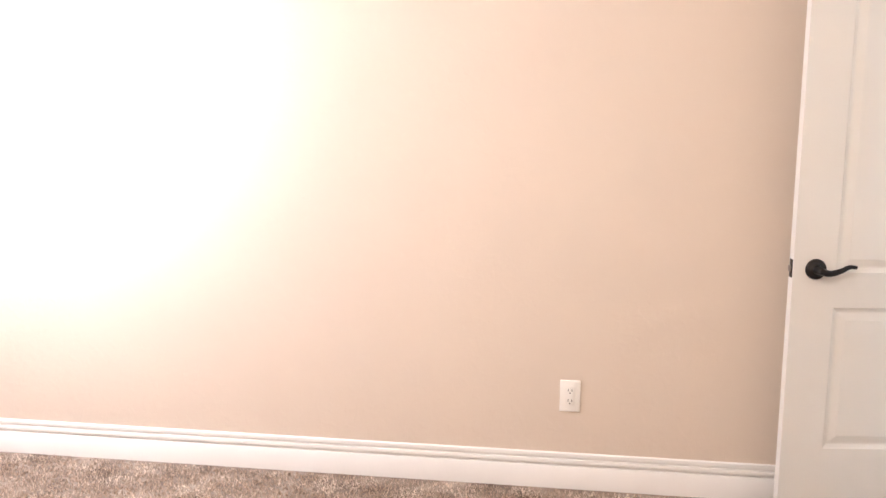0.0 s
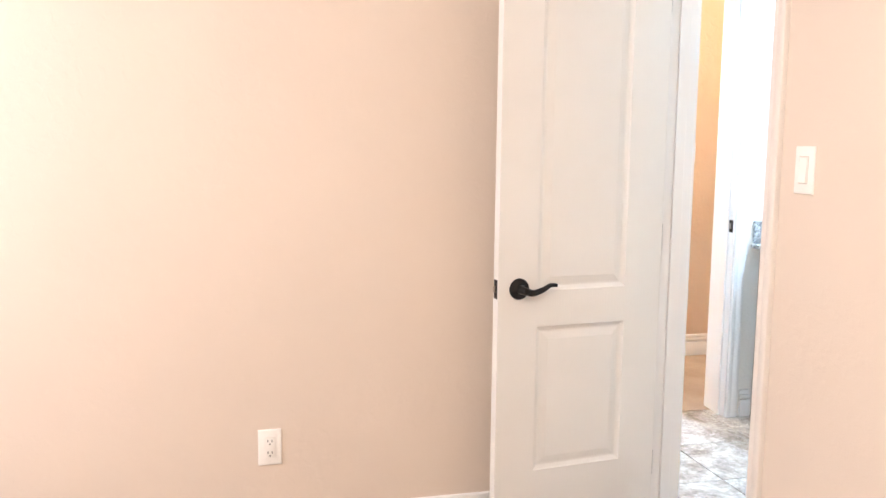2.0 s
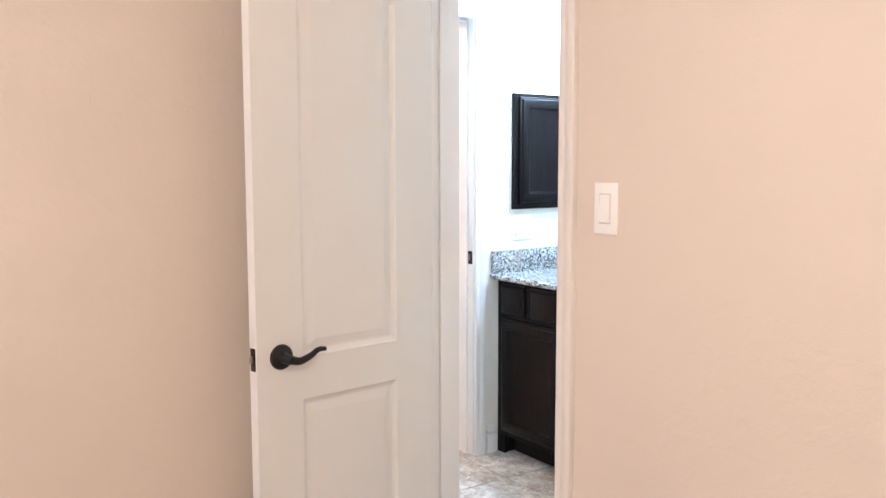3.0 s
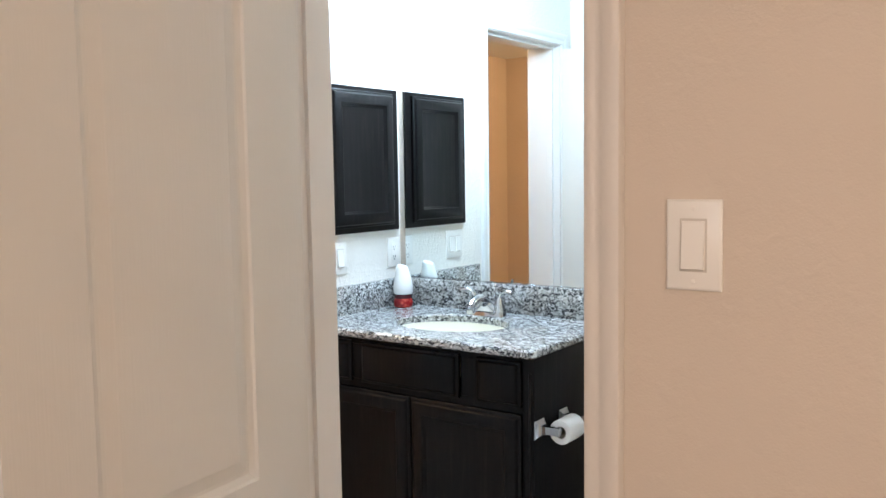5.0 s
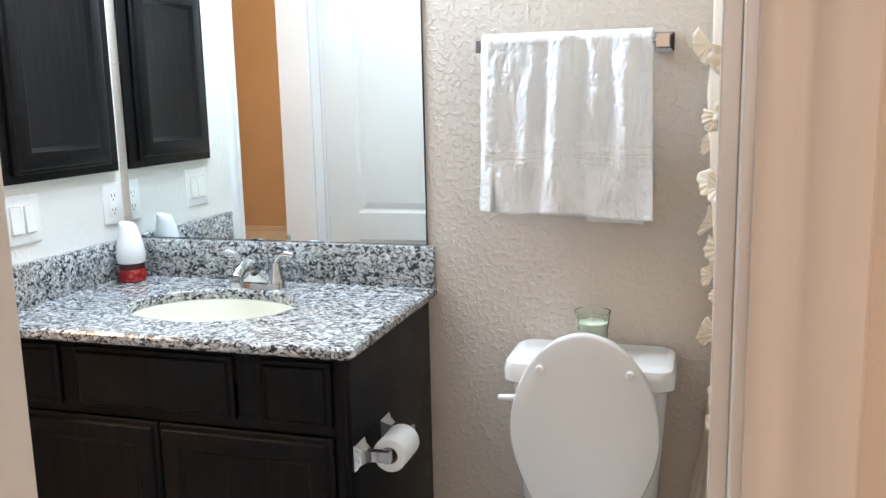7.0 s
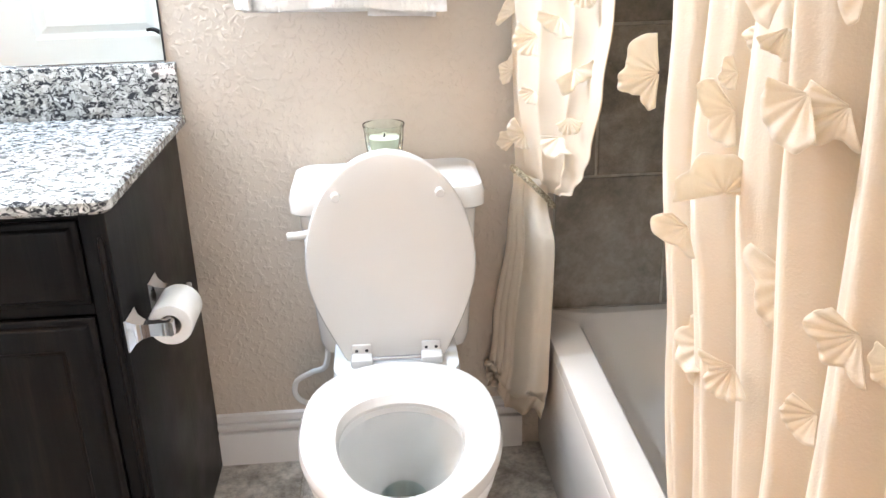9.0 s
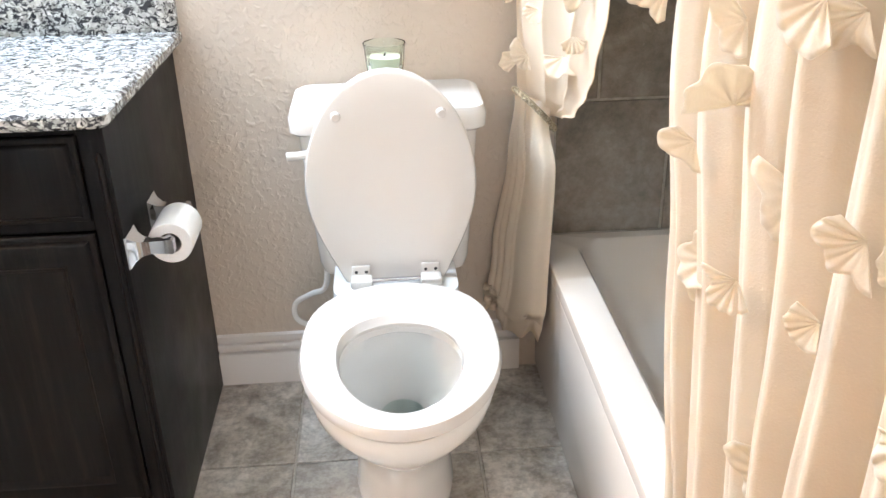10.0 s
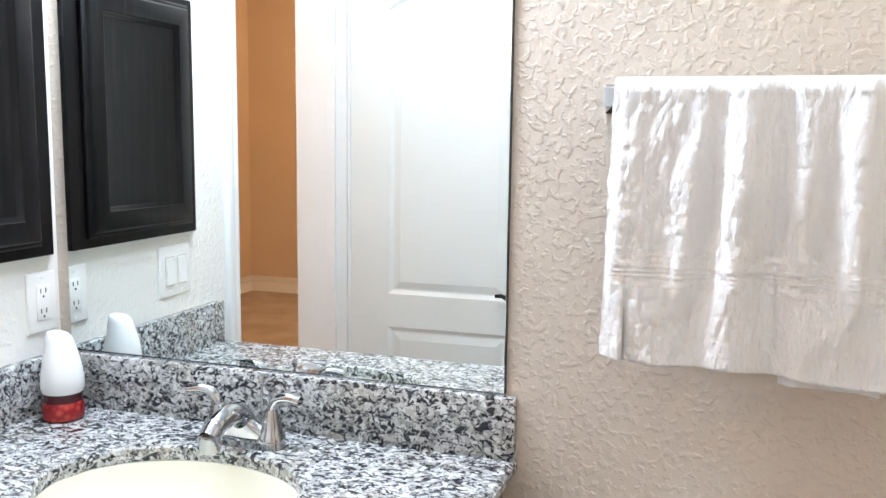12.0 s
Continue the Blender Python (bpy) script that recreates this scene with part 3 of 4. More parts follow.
# faucet
faucet = thing("faucet", "chrome centerset faucet with two curved lever handles", "faucet", (.448, -.092, TZ1))
base = [(.002, 0), (.004, .012), (.010, .017), (.018, .019)]
rings = []
for i, z in [(0, 0)] + base:
    ring = []
    for k in range(40):
        a = 2 * math.pi * k / 40
        c, s = math.cos(a), math.sin(a)
        ring.append(((.052 if c > 0 else -.052) + (.026 - i) * c, (.026 - i) * s, z))
    rings.append(ring)
part("base_plate", loft(rings), M_CHROME, faucet, "chrome oblong base")
rings = []
for k in range(9):
    t = k / 8
    wide, deep, z = .058 * (1 - t) ** 1.5 + .021, .021 - .003 * t, .016 + .034 * t
    rings.append([(wide * math.cos(2 * math.pi * j / 32), .002 - .010 * t + deep * math.sin(2 * math.pi * j / 32), z) for j in range(32)])
part("saddle", loft(rings), M_CHROME, faucet, "chrome body sloping up to the spout")
part("spout", tube(spline([(0, .004, .030), (0, -.012, .050), (0, -.045, .064), (0, -.085, .060), (0, -.112, .044)], 8), [.021 - .004 * k / 32 for k in range(33)], 18), M_CHROME, faucet, "chrome arched spout")
part("aerator", lathe([(0, .020), (.0125, .020), (.0165, .023), (.018, .036), (.0175, .050), (0, .052)], (0, -.108, 0), 24), M_CHROME, faucet, "round chrome outlet")
for s in (-1, 1):
    hx = s * .052
    part("handle_post", lathe([(0, .012), (.024, .012), (.0235, .020), (.020, .024), (.0175, .040), (.013, .058), (.011, .066), (0, .070)], (hx, 0, 0), 24), M_CHROME, faucet, "chrome tapered handle post")
    part("handle", tube(spline([(hx, 0, .056), (hx + s * .003, 0, .072), (hx + s * .014, -.001, .086), (hx + s * .034, -.003, .091), (hx + s * .058, -.005, .088)], 6), [.0105 - .001 * k / 24 for k in range(25)], 14, flat=.85), M_CHROME, faucet, "chrome curved lever handle")
part("lift_rod", lathe([(0, .015), (.0022, .015), (.0022, .100), (.0050, .103), (.0055, .110), (.003, .116), (0, .117)], (.02, .024, 0), 12), M_CHROME, faucet, "slim chrome lift rod")

# mirror
mirror = thing("wall_mirror", "large frameless mirror standing on the backsplash", "mirror")
part("glass", box((.010, -.0065, .9715), (CX, -.0005, 2.0), .0012, 1), M_SILVER, mirror, "frameless silvered mirror glass")
part("edge", box((CX + .0002, -.0060, .9716), (CX + .0020, -.0006, 2.0)), M_SLOT, mirror, "dark raw edge of the glass")
part("bottom_channel", box((.010, -.0095, .9682), (CX, -.0005, .9712)), M_CHROME, mirror, "thin bright bottom channel")

# recessed wall cabinet
cab = thing("wall_cabinet", "black-brown recessed wall cabinet with one panelled door", "cabinet")
toW = Matrix.Translation((WEST, 0, 0)) @ Matrix.Rotation(math.pi / 2, 4, 'Z')
bm = bmesh.new()
add_box(bm, (WEST + .0003, -.462, 1.150), (WEST + .0055, -.022, 1.706), .0008, 1)
part("mounting_flange", bm, M_PLATE, cab, "thin pale mounting edge")
bm = bmesh.new()
add_box(bm, (WEST + .005, -.455, 1.161), (WEST + .021, -.030, 1.704), .002, 1)
part("frame", bm, M_WOOD, cab, "black-brown cabinet frame")
panel_front("door", -.425, -.070, 1.182, 1.688, cab, "black-brown door with a recessed panel", face=-.021, M=toW)

# vanity light above the mirror
vl = thing("vanity_light", "three-lamp bathroom light fixed above the mirror", "wall lamp")
part("back_bar", box((.20, -.030, 2.19), (.70, -.0005, 2.27), .006), M_CHROME, vl, "chrome back bar")
for k in range(3):
    x = .26 + .19 * k
    part("arm", tube([(x, -.02, 2.23), (x, -.10, 2.24), (x, -.16, 2.235)], .008, 8), M_CHROME, vl, "chrome arm")
    sh = part("shade", loft([[(x + r * math.cos(2 * math.pi * j / 24), -.16 + r * math.sin(2 * math.pi * j / 24), z) for j in range(24)] for r, z in ((.020, 2.235), (.040, 2.225), (.050, 2.200))], False, False), M_SHADE, vl, "frosted glass shade")

# air freshener
fr = thing("air_freshener", "white air freshener with a red gel base on the granite", "air freshener", (.062, -.092, TZ1))
part("gel_base", lathe([(0, 0), (.030, 0), (.036, .004), (.038, .016), (.0365, .030), (.0345, .036), (0, .036)], (0, 0, 0), 32), M_RED, fr, "translucent red gel base")
part("collar", lathe([(0, .0361), (.0345, .0361), (.034, .044), (.035, .053), (0, .053)], (0, 0, 0), 32), M_MAROON, fr, "dark red collar")
bm = lathe([(0, .0531), (.036, .0531), (.0385, .062), (.0385, .080), (.035, .105), (.029, .130), (.0245, .150), (.0225, .158), (.019, .163), (.010, .165), (0, .1655)], (0, 0, 0), 36)
for v in bm.verts:
    k = max(0.0, (v.co.z - .115) / .05)
    v.co.z -= k * k * (v.co.x * .22 + .001)
    v.co.x -= .005 * k * k
part("cover", bm, M_WHITEP, fr, "smooth white tapered cover with a slanted tip")

# toilet paper holder
tp = thing("toilet_paper_holder", "chrome holder with square flared posts on the dark cabinet side", "toilet paper holder")
for y in (-.502, -.352):
    rings = []
    for h, x in ((.028, 0), (.028, .003), (.019, .010), (.013, .020), (.011, .034), (.012, .056), (.013, .067), (.011, .071)):
        wz = h if x < .011 else h
        rings.append([(CX + .0003 + x, y + sy * (h if x < .022 else .008), .612 + sz * wz) for sy, sz in ((-1, -1), (1, -1), (1, 1), (-1, 1))])
    part("post", loft(rings), M_CHROME, tp, "chrome flared square post")
part("spindle", tube([(CX + .057, -.500, .612), (CX + .057, -.354, .612)], .0075, 12), M_CHROME, tp, "chrome spindle")
roll = thing("toilet_paper_roll", "white paper roll hanging on the chrome holder", "toilet paper", (CX + .057, -.427, .6015))
n = 44
rings = []
for r, y in ((.019, -.046), (.0355, -.046), (.0375, -.043), (.0375, .043), (.0355, .046), (.019, .046), (.019, -.046)):
    rings.append([(r * math.cos(2 * math.pi * k / n), y, r * math.sin(2 * math.pi * k / n)) for k in range(n)])
part("paper", loft(rings, False, False), M_PAPER, roll, "soft white rolled paper")
rings = [[(r * math.cos(2 * math.pi * k / n), y, r * math.sin(2 * math.pi * k / n)) for k in range(n)] for r, y in ((.0188, -.045), (.0178, -.045), (.0178, .045), (.0188, .045), (.0188, -.045))]
part("core", loft(rings, False, False), M_GROUT, roll, "grey cardboard core")

# ---------- toilet ----------
TXC = 1.322


def egg(cy, a, front, back, z, n=48, back_flat=0.0, cx=0.0):
    """An egg-shaped ring: half width a, front towards -y."""
    pts = []
    for k in range(n):
        t = 2 * math.pi * k / n
        c, s = math.cos(t), math.sin(t)
        if s > 0:
            w = a * c
            y = cy + back * s ** (1 - .35 * back_flat)
        else:
            w, y = a * c, cy + front * s
        pts.append((cx + w, y, z))
    return pts


toilet = thing("toilet", "white porcelain toilet with its lid raised", "toilet", (TXC, 0, 0))
outer = [(0, -.385, .098, .165, .235), (.02, -.385, .100, .168, .24), (.10, -.390, .092, .160, .235), (.18, -.405, .096, .185, .245), (.25, -.450, .118, .220, .27),
         (.31, -.500, .145, .235, .28), (.355, -.540, .160, .238, .27), (.385, -.548, .166, .240, .25), (.398, -.548, .163, .237, .245)]
inner = [(.400, -.552, .150, .222, .150), (.396, -.555, .112, .180, .125), (.380, -.555, .108, .176, .120), (.372, -.555, .120, .185, .130), (.33, -.545, .115, .175, .135),
         (.28, -.52, .095, .140, .125), (.235, -.485, .066, .098, .090), (.20, -.465, .042, .060, .058), (.13, -.455, .036, .050, .050)]
rings = [egg(cy, a, f, b, z) for z, cy, a, f, b in outer + inner]
part("bowl", loft(rings), M_PORC, toilet, "white porcelain bowl and pedestal")
part("water", loft([egg(-.462, .045, .064, .062, .205), egg(-.462, .0455, .065, .063, .2075)]), M_WATER, toilet, "still water in the bowl")
# seat: a rounded ring
so = [(.4045, 0), (.4045, .0), (.408, -.004), (.420, -.006), (.429, -.002), (.432, .008), (.432, .045), (.428, .055), (.414, .060), (.4045, .058)]
rings = []
for k, (z, ins) in enumerate(so[1:]):
    t = max(0.0, ins) / .060
    rings.append(egg(-.560 - .018 * t, .166 - ins * 1.04, .230 - ins * 1.02, .222 - ins * 1.75, z, back_flat=1 - t * .5))
rings.append(rings[0])
part("seat", loft(rings, False, False), M_SEAT, toilet, "white plastic toilet seat")
# lid, standing
half = [(.394, .085), (.398, .098), (.425, .112), (.48, .138), (.535, .158), (.59, .1665), (.65, .162), (.705, .146), (.75, .122), (.785, .092), (.81, .058), (.822, .026)]
right = [tuple(q[:2]) for q in spline([(w, z - .592, 0) for z, w in half], 3)]
lid_pts = right + [(0.0, .2335)] + [(-a, b) for a, b in right[::-1]]


def lid_ring(scale_in, d):
    out = []
    for x, h in lid_pts:
        r = math.hypot(x, h)
        k = (r - scale_in) / r
        z = .592 + h * k
        out.append((x * k, -.262 + (z - .41) * .050 - d, z))
    return out


part("lid", loft([lid_ring(.006, -.017), lid_ring(0, -.013), lid_ring(0, -.004), lid_ring(.003, 0), lid_ring(.009, .0015), lid_ring(.05, .0)]), M_SEAT, toilet, "raised white oval lid")
for sx in (-.098, .100):
    part("bumper", lathe([(0, -.009), (.007, -.009), (.0095, -.006), (.0095, .001), (0, .001)], (sx, -.2475, .741), 18, axis='y'), M_SEAT, toilet, "small round white bumper")
for sx in (-.068, .071):
    part("hinge_block", box((sx - .022, -.302, .3995), (sx + .022, -.266, .4185), .006), M_SEAT, toilet, "white hinge block")
    hp = part("hinge_plate", box((sx - .019, -.2705, .404), (sx + .019, -.2640, .437), .003), M_SEAT, toilet, "white hinge plate on the lid")
    for dx in (-.010, .010):
        part("screw", lathe([(0, -.0012), (.0034, -.0008), (.0034, .0008), (0, .0008)], (sx + dx, -.2705, .424), 10, axis='y'), M_SLOT, hp, "dark screw head")
part("hinge_rod", tube([(-.05, -.283, .410), (.05, -.283, .410)], .0055, 10), M_CHROME, toilet, "bright hinge rod")


def rounded_rect(x0, x1, y0, y1, r, z, n=5):
    pts = []
    for cx, cy, a0 in ((x1 - r, y1 - r, 0), (x0 + r, y1 - r, 90), (x0 + r, y0 + r, 180), (x1 - r, y0 + r, 270)):
        for k in range(n + 1):
            a = radians(a0 + 90 * k / n)
            pts.append((cx + r * math.cos(a), cy + r * math.sin(a), z))
    return pts


part("tank", loft([rounded_rect(-.150, .150, -.180, -.022, .03, .375), rounded_rect(-.158, .158, -.188, -.020, .035, .40), rounded_rect(-.168, .168, -.197, -.018, .035, .55), rounded_rect(-.177, .177, -.202, -.016, .035, .692)]), M_PORC, toilet, "white porcelain tank")
part("tank_lid", loft([rounded_rect(-.184, .184, -.209, -.013, .03, .690), rounded_rect(-.192, .192, -.216, -.010, .034, .696), rounded_rect(-.193, .193, -.217, -.009, .034, .722),
                       rounded_rect(-.188, .188, -.212, -.013, .032, .738), rounded_rect(-.176, .176, -.200, -.024, .028, .7445)]), M_PORC, toilet, "white porcelain tank lid")
part("flush_lever", tube(spline([(-.150, -.201, .660), (-.150, -.216, .660), (-.166, -.222, .659), (-.198, -.222, .657)], 6), [.009] * 10 + [.0085] * 9, 12), M_SEAT, toilet, "white flush lever")
part("tank_shelf", loft([rounded_rect(-.105, .105, -.36, -.03, .04, .335), rounded_rect(-.125, .125, -.37, -.03, .04, .37), rounded_rect(-.125, .125, -.33, -.03, .04, .3985)]), M_PORC, toilet, "white porcelain deck under the tank")
hose = thing("supply_hose", "white supply hose looping from the wall valve to the tank", "water hose")
part("hose", tube(spline([(1.175, -.085, .375), (1.165, -.090, .300), (1.130, -.075, .275), (1.092, -.060, .245), (1.088, -.055, .205), (1.115, -.050, .180), (1.165, -.045, .175)], 8), .0065, 10), M_WHITEP, hose, "white braided hose")
part("valve", lathe([(0, 0), (.016, 0), (.016, -.006), (.008, -.010), (.008, -.050), (0, -.050)], (1.170, -.0005, .175), 16, axis='y'), M_CHROME, hose, "chrome wall valve")
part("valve_knob", lathe([(0, -.050), (.013, -.050), (.015, -.058), (.011, -.066), (0, -.066)], (1.170, -.0005, .175), 14, axis='y'), M_WHITEP, hose, "white valve knob")

candle = thing("candle_jar", "green candle in a glass cup on the toilet tank", "candle", (1.322, -.100, .7447))
n = 48
rings = []
for r, z, rib in ((.024, 0, 0), (.029, .003, .0), (.032, .02, .0012), (.037, .06, .0014), (.040, .088, .0005), (.0425, .096, 0), (.0425, .0985, 0), (.0395, .0975, 0), (.0375, .088, 0), (.0345, .060, 0), (.029, .016, 0), (.02, .009, 0)):
    rings.append([((r + rib * math.cos(12 * a)) * math.cos(a), (r + rib * math.cos(12 * a)) * math.sin(a), z) for a in (2 * math.pi * k / n for k in range(n))])
part("glass", loft(rings), M_GLASS, candle, "ribbed green glass cup")
part("wax", lathe([(0, .0105), (.0275, .0165), (.0335, .058), (.0352, .072), (.033, .0735), (0, .072)], (0, 0, 0), 32), M_WAX, candle, "pale green wax")
part("wick", tube([(0, 0, .071), (.001, 0, .080)], .0008, 6), M_SLOT, candle, "short dark wick")


# ---------- cloth ----------
def sheet(name, f, nu, nv, material, parent, label, thick=.0025):
    bm = bmesh.new()
    rows = [[bm.verts.new(f(i / (nu - 1), j / (nv - 1))) for i in range(nu)] for j in range(nv)]
    for a, b in zip(rows, rows[1:]):
        for k in range(nu - 1):
            bm.faces.new((a[k], a[k + 1], b[k + 1], b[k]))
    me = bpy.data.meshes.new(name)
    bm.normal_update()
    bm.to_mesh(me)
    bm.free()
    me.materials.append(material)
    me.shade_smooth()
    ob = new(name, me)
    ob.parent = parent
    m = ob.modifiers.new("thickness", 'SOLIDIFY')
    m.thickness = thick
    m.offset = 0
    return tagged(ob, label=label)


# towel over its bar
bar = thing("towel_bar", "chrome towel bar with square posts fixed to the tan wall", "towel bar")
part("rail", tube([(1.070, -.070, 1.455), (1.462, -.070, 1.455)], .0085, 12), M_CHROME, bar, "chrome rail")
for x in (1.060, 1.468):
    part("post", loft([[(x + sx * h, -d, 1.455 + sz * h) for sx, sz in ((-1, -1), (1, -1), (1, 1), (-1, 1))] for h, d in ((.022, .0003), (.022, .006), (.014, .014), (.012, .060), (.014, .072), (.014, .084))]), M_CHROME, bar, "chrome flared post")
towel = thing("towel", "white terry towel folded over the chrome towel bar", "towel")


FOLDS = [(-.1, 0.0), (.0, .0), (.06, .010), (.22, .006), (.31, .012), (.385, .003), (.475, .021), (.61, .001), (.675, .011), (.755, .002), (.85, .016), (.93, .004), (1.0, .010), (1.2, .010)]
HEM = [(-.1, 0.0), (.0, .0), (.10, .012), (.24, .000), (.40, .013), (.50, .012), (.63, .000), (.70, .016), (.88, .006), (1.0, .012), (1.2, .012)]


def folds(u, z):
    d = (1.47 - z) / .4
    a = interp(FOLDS, u + .07 * d * (1 - u) * (1 if u > .2 else u * 5))[0] * (.40 + .75 * min(1, d * 2.6)) * 1.35
    if z < 1.19:
        k = min(1, (1.19 - z) / .05)
        a = a * (1 - .75 * k) + 1.3 * k * interp(HEM, u - .10 * (1.19 - z) / .12 * (1 if .08 < u < .5 else 0))[0]
    a += .0026 * noise.noise(Vector((u * 38, z * 30, 1.5)))
    a += .0024 * noise.noise(Vector((u * 58, z * 150, 5.5)))
    a += .0036 * noise.noise(Vector((u * 12, z * 14, 3.1))) + .008 * noise.noise(Vector((u * 3.6, z * 6, 7.7)))
    return a


def towel_front(u, v):
    """v from the lower hem up and over the bar to the back hem."""
    s = v * .86
    x_spread = 1 + .05 * max(0.0, 1 - s / .42)
    if s < .395:
        z = 1.459 - (.395 - s) * .973
        y = -.090 - folds(u, z)
        z -= (.014 * u + .004 * math.sin(u * 9)) * (1 - s / .395)
    elif s < .465:
        a = (s - .395) / .070 * math.pi
        z = 1.459 + .021 * math.sin(a)
        y = -.070 - .021 * math.cos(a) - folds(u, 1.459) * max(0.0, math.cos(a))
    else:
        z = 1.459 - (s - .465)
        y = -.049 + .004 * math.sin(u * 11)
        z -= .010 * u
    x = 1.062 + .384 * u
    x = 1.254 + (x - 1.254) * x_spread
    if s < .395 and z < 1.22:
        y += -.0015 * math.sin((z - 1.19) * 900) if 1.195 < z < 1.215 else 0
    return (x, min(y, -.004), z)


sheet("cloth", towel_front, 200, 240, M_TOWEL, towel, "thick white terry cloth", .007)


def band(z0, z1):
    def f(u, v):
        z = z0 + (z1 - z0) * v - .014 * u * max(0.0, 1 - (z0 - 1.074) / .395)
        q = towel_front(u * .985 + .0075, (z - 1.064 + .014 * u * max(0.0, 1 - (z - 1.064) / .395)) / .86)
        return (q[0], q[1] - .0026 - .0008 * abs(math.sin(v * math.pi * 4)), q[2])
    return f


sheet("band", band(1.176, 1.236), 110, 34, M_BAND, towel, "smooth woven band across the towel", .0012)
sheet("inner_layer", lambda u, v: (1.305 + .13 * u, -.080 - folds(.65 + .33 * u, 1.10) + .012, 1.053 + .20 * v - .006 * u), 24, 30, M_TOWEL, towel, "lower corner of the folded inner layer", .006)

# shower curtain rod
rod = thing("curtain_rod", "chrome shower curtain rod above the bathtub", "curtain rod")
part("rail", tube([(1.665, -.0005, 2.06), (1.665, SB + .0005, 2.06)], .0125, 14), M_CHROME, rod, "chrome rod")
for y, s in ((-.0005, -1), (SB + .0005, 1)):
    part("flange", lathe([(0, 0), (.032, 0), (.032, .006 * s), (.016, .016 * s), (0, .016 * s)], (1.665, y, 2.06), 20, axis='y'), M_CHROME, rod, "chrome wall flange")


def ruffle(parent, at, out, size, turn, seed, span=205.0):
    """A small gathered fan of cloth, its knot at the point, opening along the turned direction."""
    rnd = random.Random(seed)
    o = Vector(out).normalized()
    up = Vector((0, 0, 1))
    side = up.cross(o).normalized()
    d0 = side * math.cos(radians(turn)) + up * math.sin(radians(turn))
    pleats = rnd.choice((5, 6, 7, 8))
    span = span * rnd.uniform(.62, .95)
    cut = rnd.uniform(.10, .30)
    curl = rnd.uniform(-.1, .7)
    bend = rnd.uniform(-.30, .30)
    ph = rnd.random() * 6
    c = Vector(at)

    def f(u, v):
        a = radians((u - .5) * span)
        s = pleats * (u + .03 * math.sin(5 * u + ph)) + ph
        w = math.sin(2 * math.pi * s) * (.6 + .4 * math.sin(4 * u + 2 * ph))
        r = size * (.05 + 1.02 * v) * (1 - cut * abs(math.sin(1.5 * a + ph)) + .012 * w * v + .30 * v * noise.noise(Vector((a * 1.6, seed * 3.7, .3))))
        axis2 = o.cross(d0).normalized()
        p2 = d0 * math.cos(a) * r + axis2 * math.sin(a) * r
        lift = .14 * size + .30 * size * v + .060 * size * w * (.45 + .55 * v) * min(1, v * 4) + bend * size * math.sin(a) * v + .16 * size * math.sin(2 * a + ph) * v * v - curl * .5 * size * max(0.0, v - .6)
        return c + p2 + o * lift
    return sheet("ruffle", f, 71, 8, M_RUFF, parent, "gathered cream cloth ruffle", .0012)


curt = thing("shower_curtain", "cream ruffled shower curtain hanging in deep folds outside the tub", "shower curtain")
curt_rnd = random.Random(4)


def curtain_x(y, z):
    k = (-y - .78)
    s = k * 2 * math.pi / .088 + .9 * math.sin(k * 9) + .9 * math.sin(z * 1.7 + k * 5) + .35 * math.sin(z * 5.1 + k * 11)
    amp = .032 + .008 * math.sin(k * 17) + .004 * math.sin(z * 2.3 + k * 7)
    column = 2.1 * (1 - (1 - abs(math.sin(s / 2))) ** 1.7) - 1.35
    x = 1.648 - amp * (column + .10 * math.sin(3 * s + z * 4)) * min(1, .15 + k * 6) * (.75 + .25 * min(1, (2.05 - z) / .5))
    x += .012 * noise.noise(Vector((y * 8, z * 3.4, 2))) + .006 * (1.0 - z)
    return min(x, 1.657) if z < .38 else x


def curtain_edge(z):
    return interp([(.0, -1.045), (.45, -.985), (.77, -.905), (1.06, -.852), (1.3, -.815), (2.06, -.77)], z)[0]


def curtain_f(u, v):
    z = .060 + 1.985 * v
    e = curtain_edge(z) + .008 * math.sin(z * 8)
    y = e + (-1.49 - e) * u
    yy = -.77 + (-1.49 + .77) * u
    x = curtain_x(yy, z)
    return (x, y, z + (.010 * math.sin(u * 60) if v == 0 else 0))


sheet("panel", curtain_f, 240, 60, M_CURT, curt, "deeply folded cream cloth panel", .002)
ruffles = [(-0.895, 1.069, 0.032, 172), (-1.072, 1.066, 0.026, 200), (-1.249, 1.117, 0.026, 215), (-1.16, 1.183, 0.029, 170), (-1.196, 1.154, 0.018, 260), (-1.081, 1.131, 0.016, 150), (-1.099, 1.105, 0.013, 180), (-1.106, 0.999, 0.029, 100), (-1.056, 0.95, 0.022, 200), (-1.18, 0.945, 0.033, 235), (-1.045, 0.818, 0.026, 180), (-1.046, 0.78, 0.024, 250), (-1.159, 0.856, 0.024, 220), (-1.334, 0.976, 0.025, 215), (-1.287, 1.19, 0.016, 170), (-1.418, 0.88, 0.024, 240), (-1.393, 0.987, 0.014, 200), (-1.201, 0.669, 0.035, 200), (-1.313, 0.903, 0.018, 200), (-1.356, 1.01, 0.021, 250), (-1.262, 1.11, 0.025, 210)]
ruffles += [(-.865, 1.32, .040, 170), (-.95, 1.38, .040, 215), (-1.06, 1.34, .04, 230), (-.84, 1.52, .040, 170), (-.97, 1.58, .040, 220), (-1.12, 1.55, .040, 200), (-.86, 1.75, .040, 190),
            (-1.02, 1.80, .040, 210), (-1.20, 1.78, .040, 230), (-1.38, .7, .04, 230), (-1.30, .4, .04, 200), (-1.12, .26, .04, 220)]
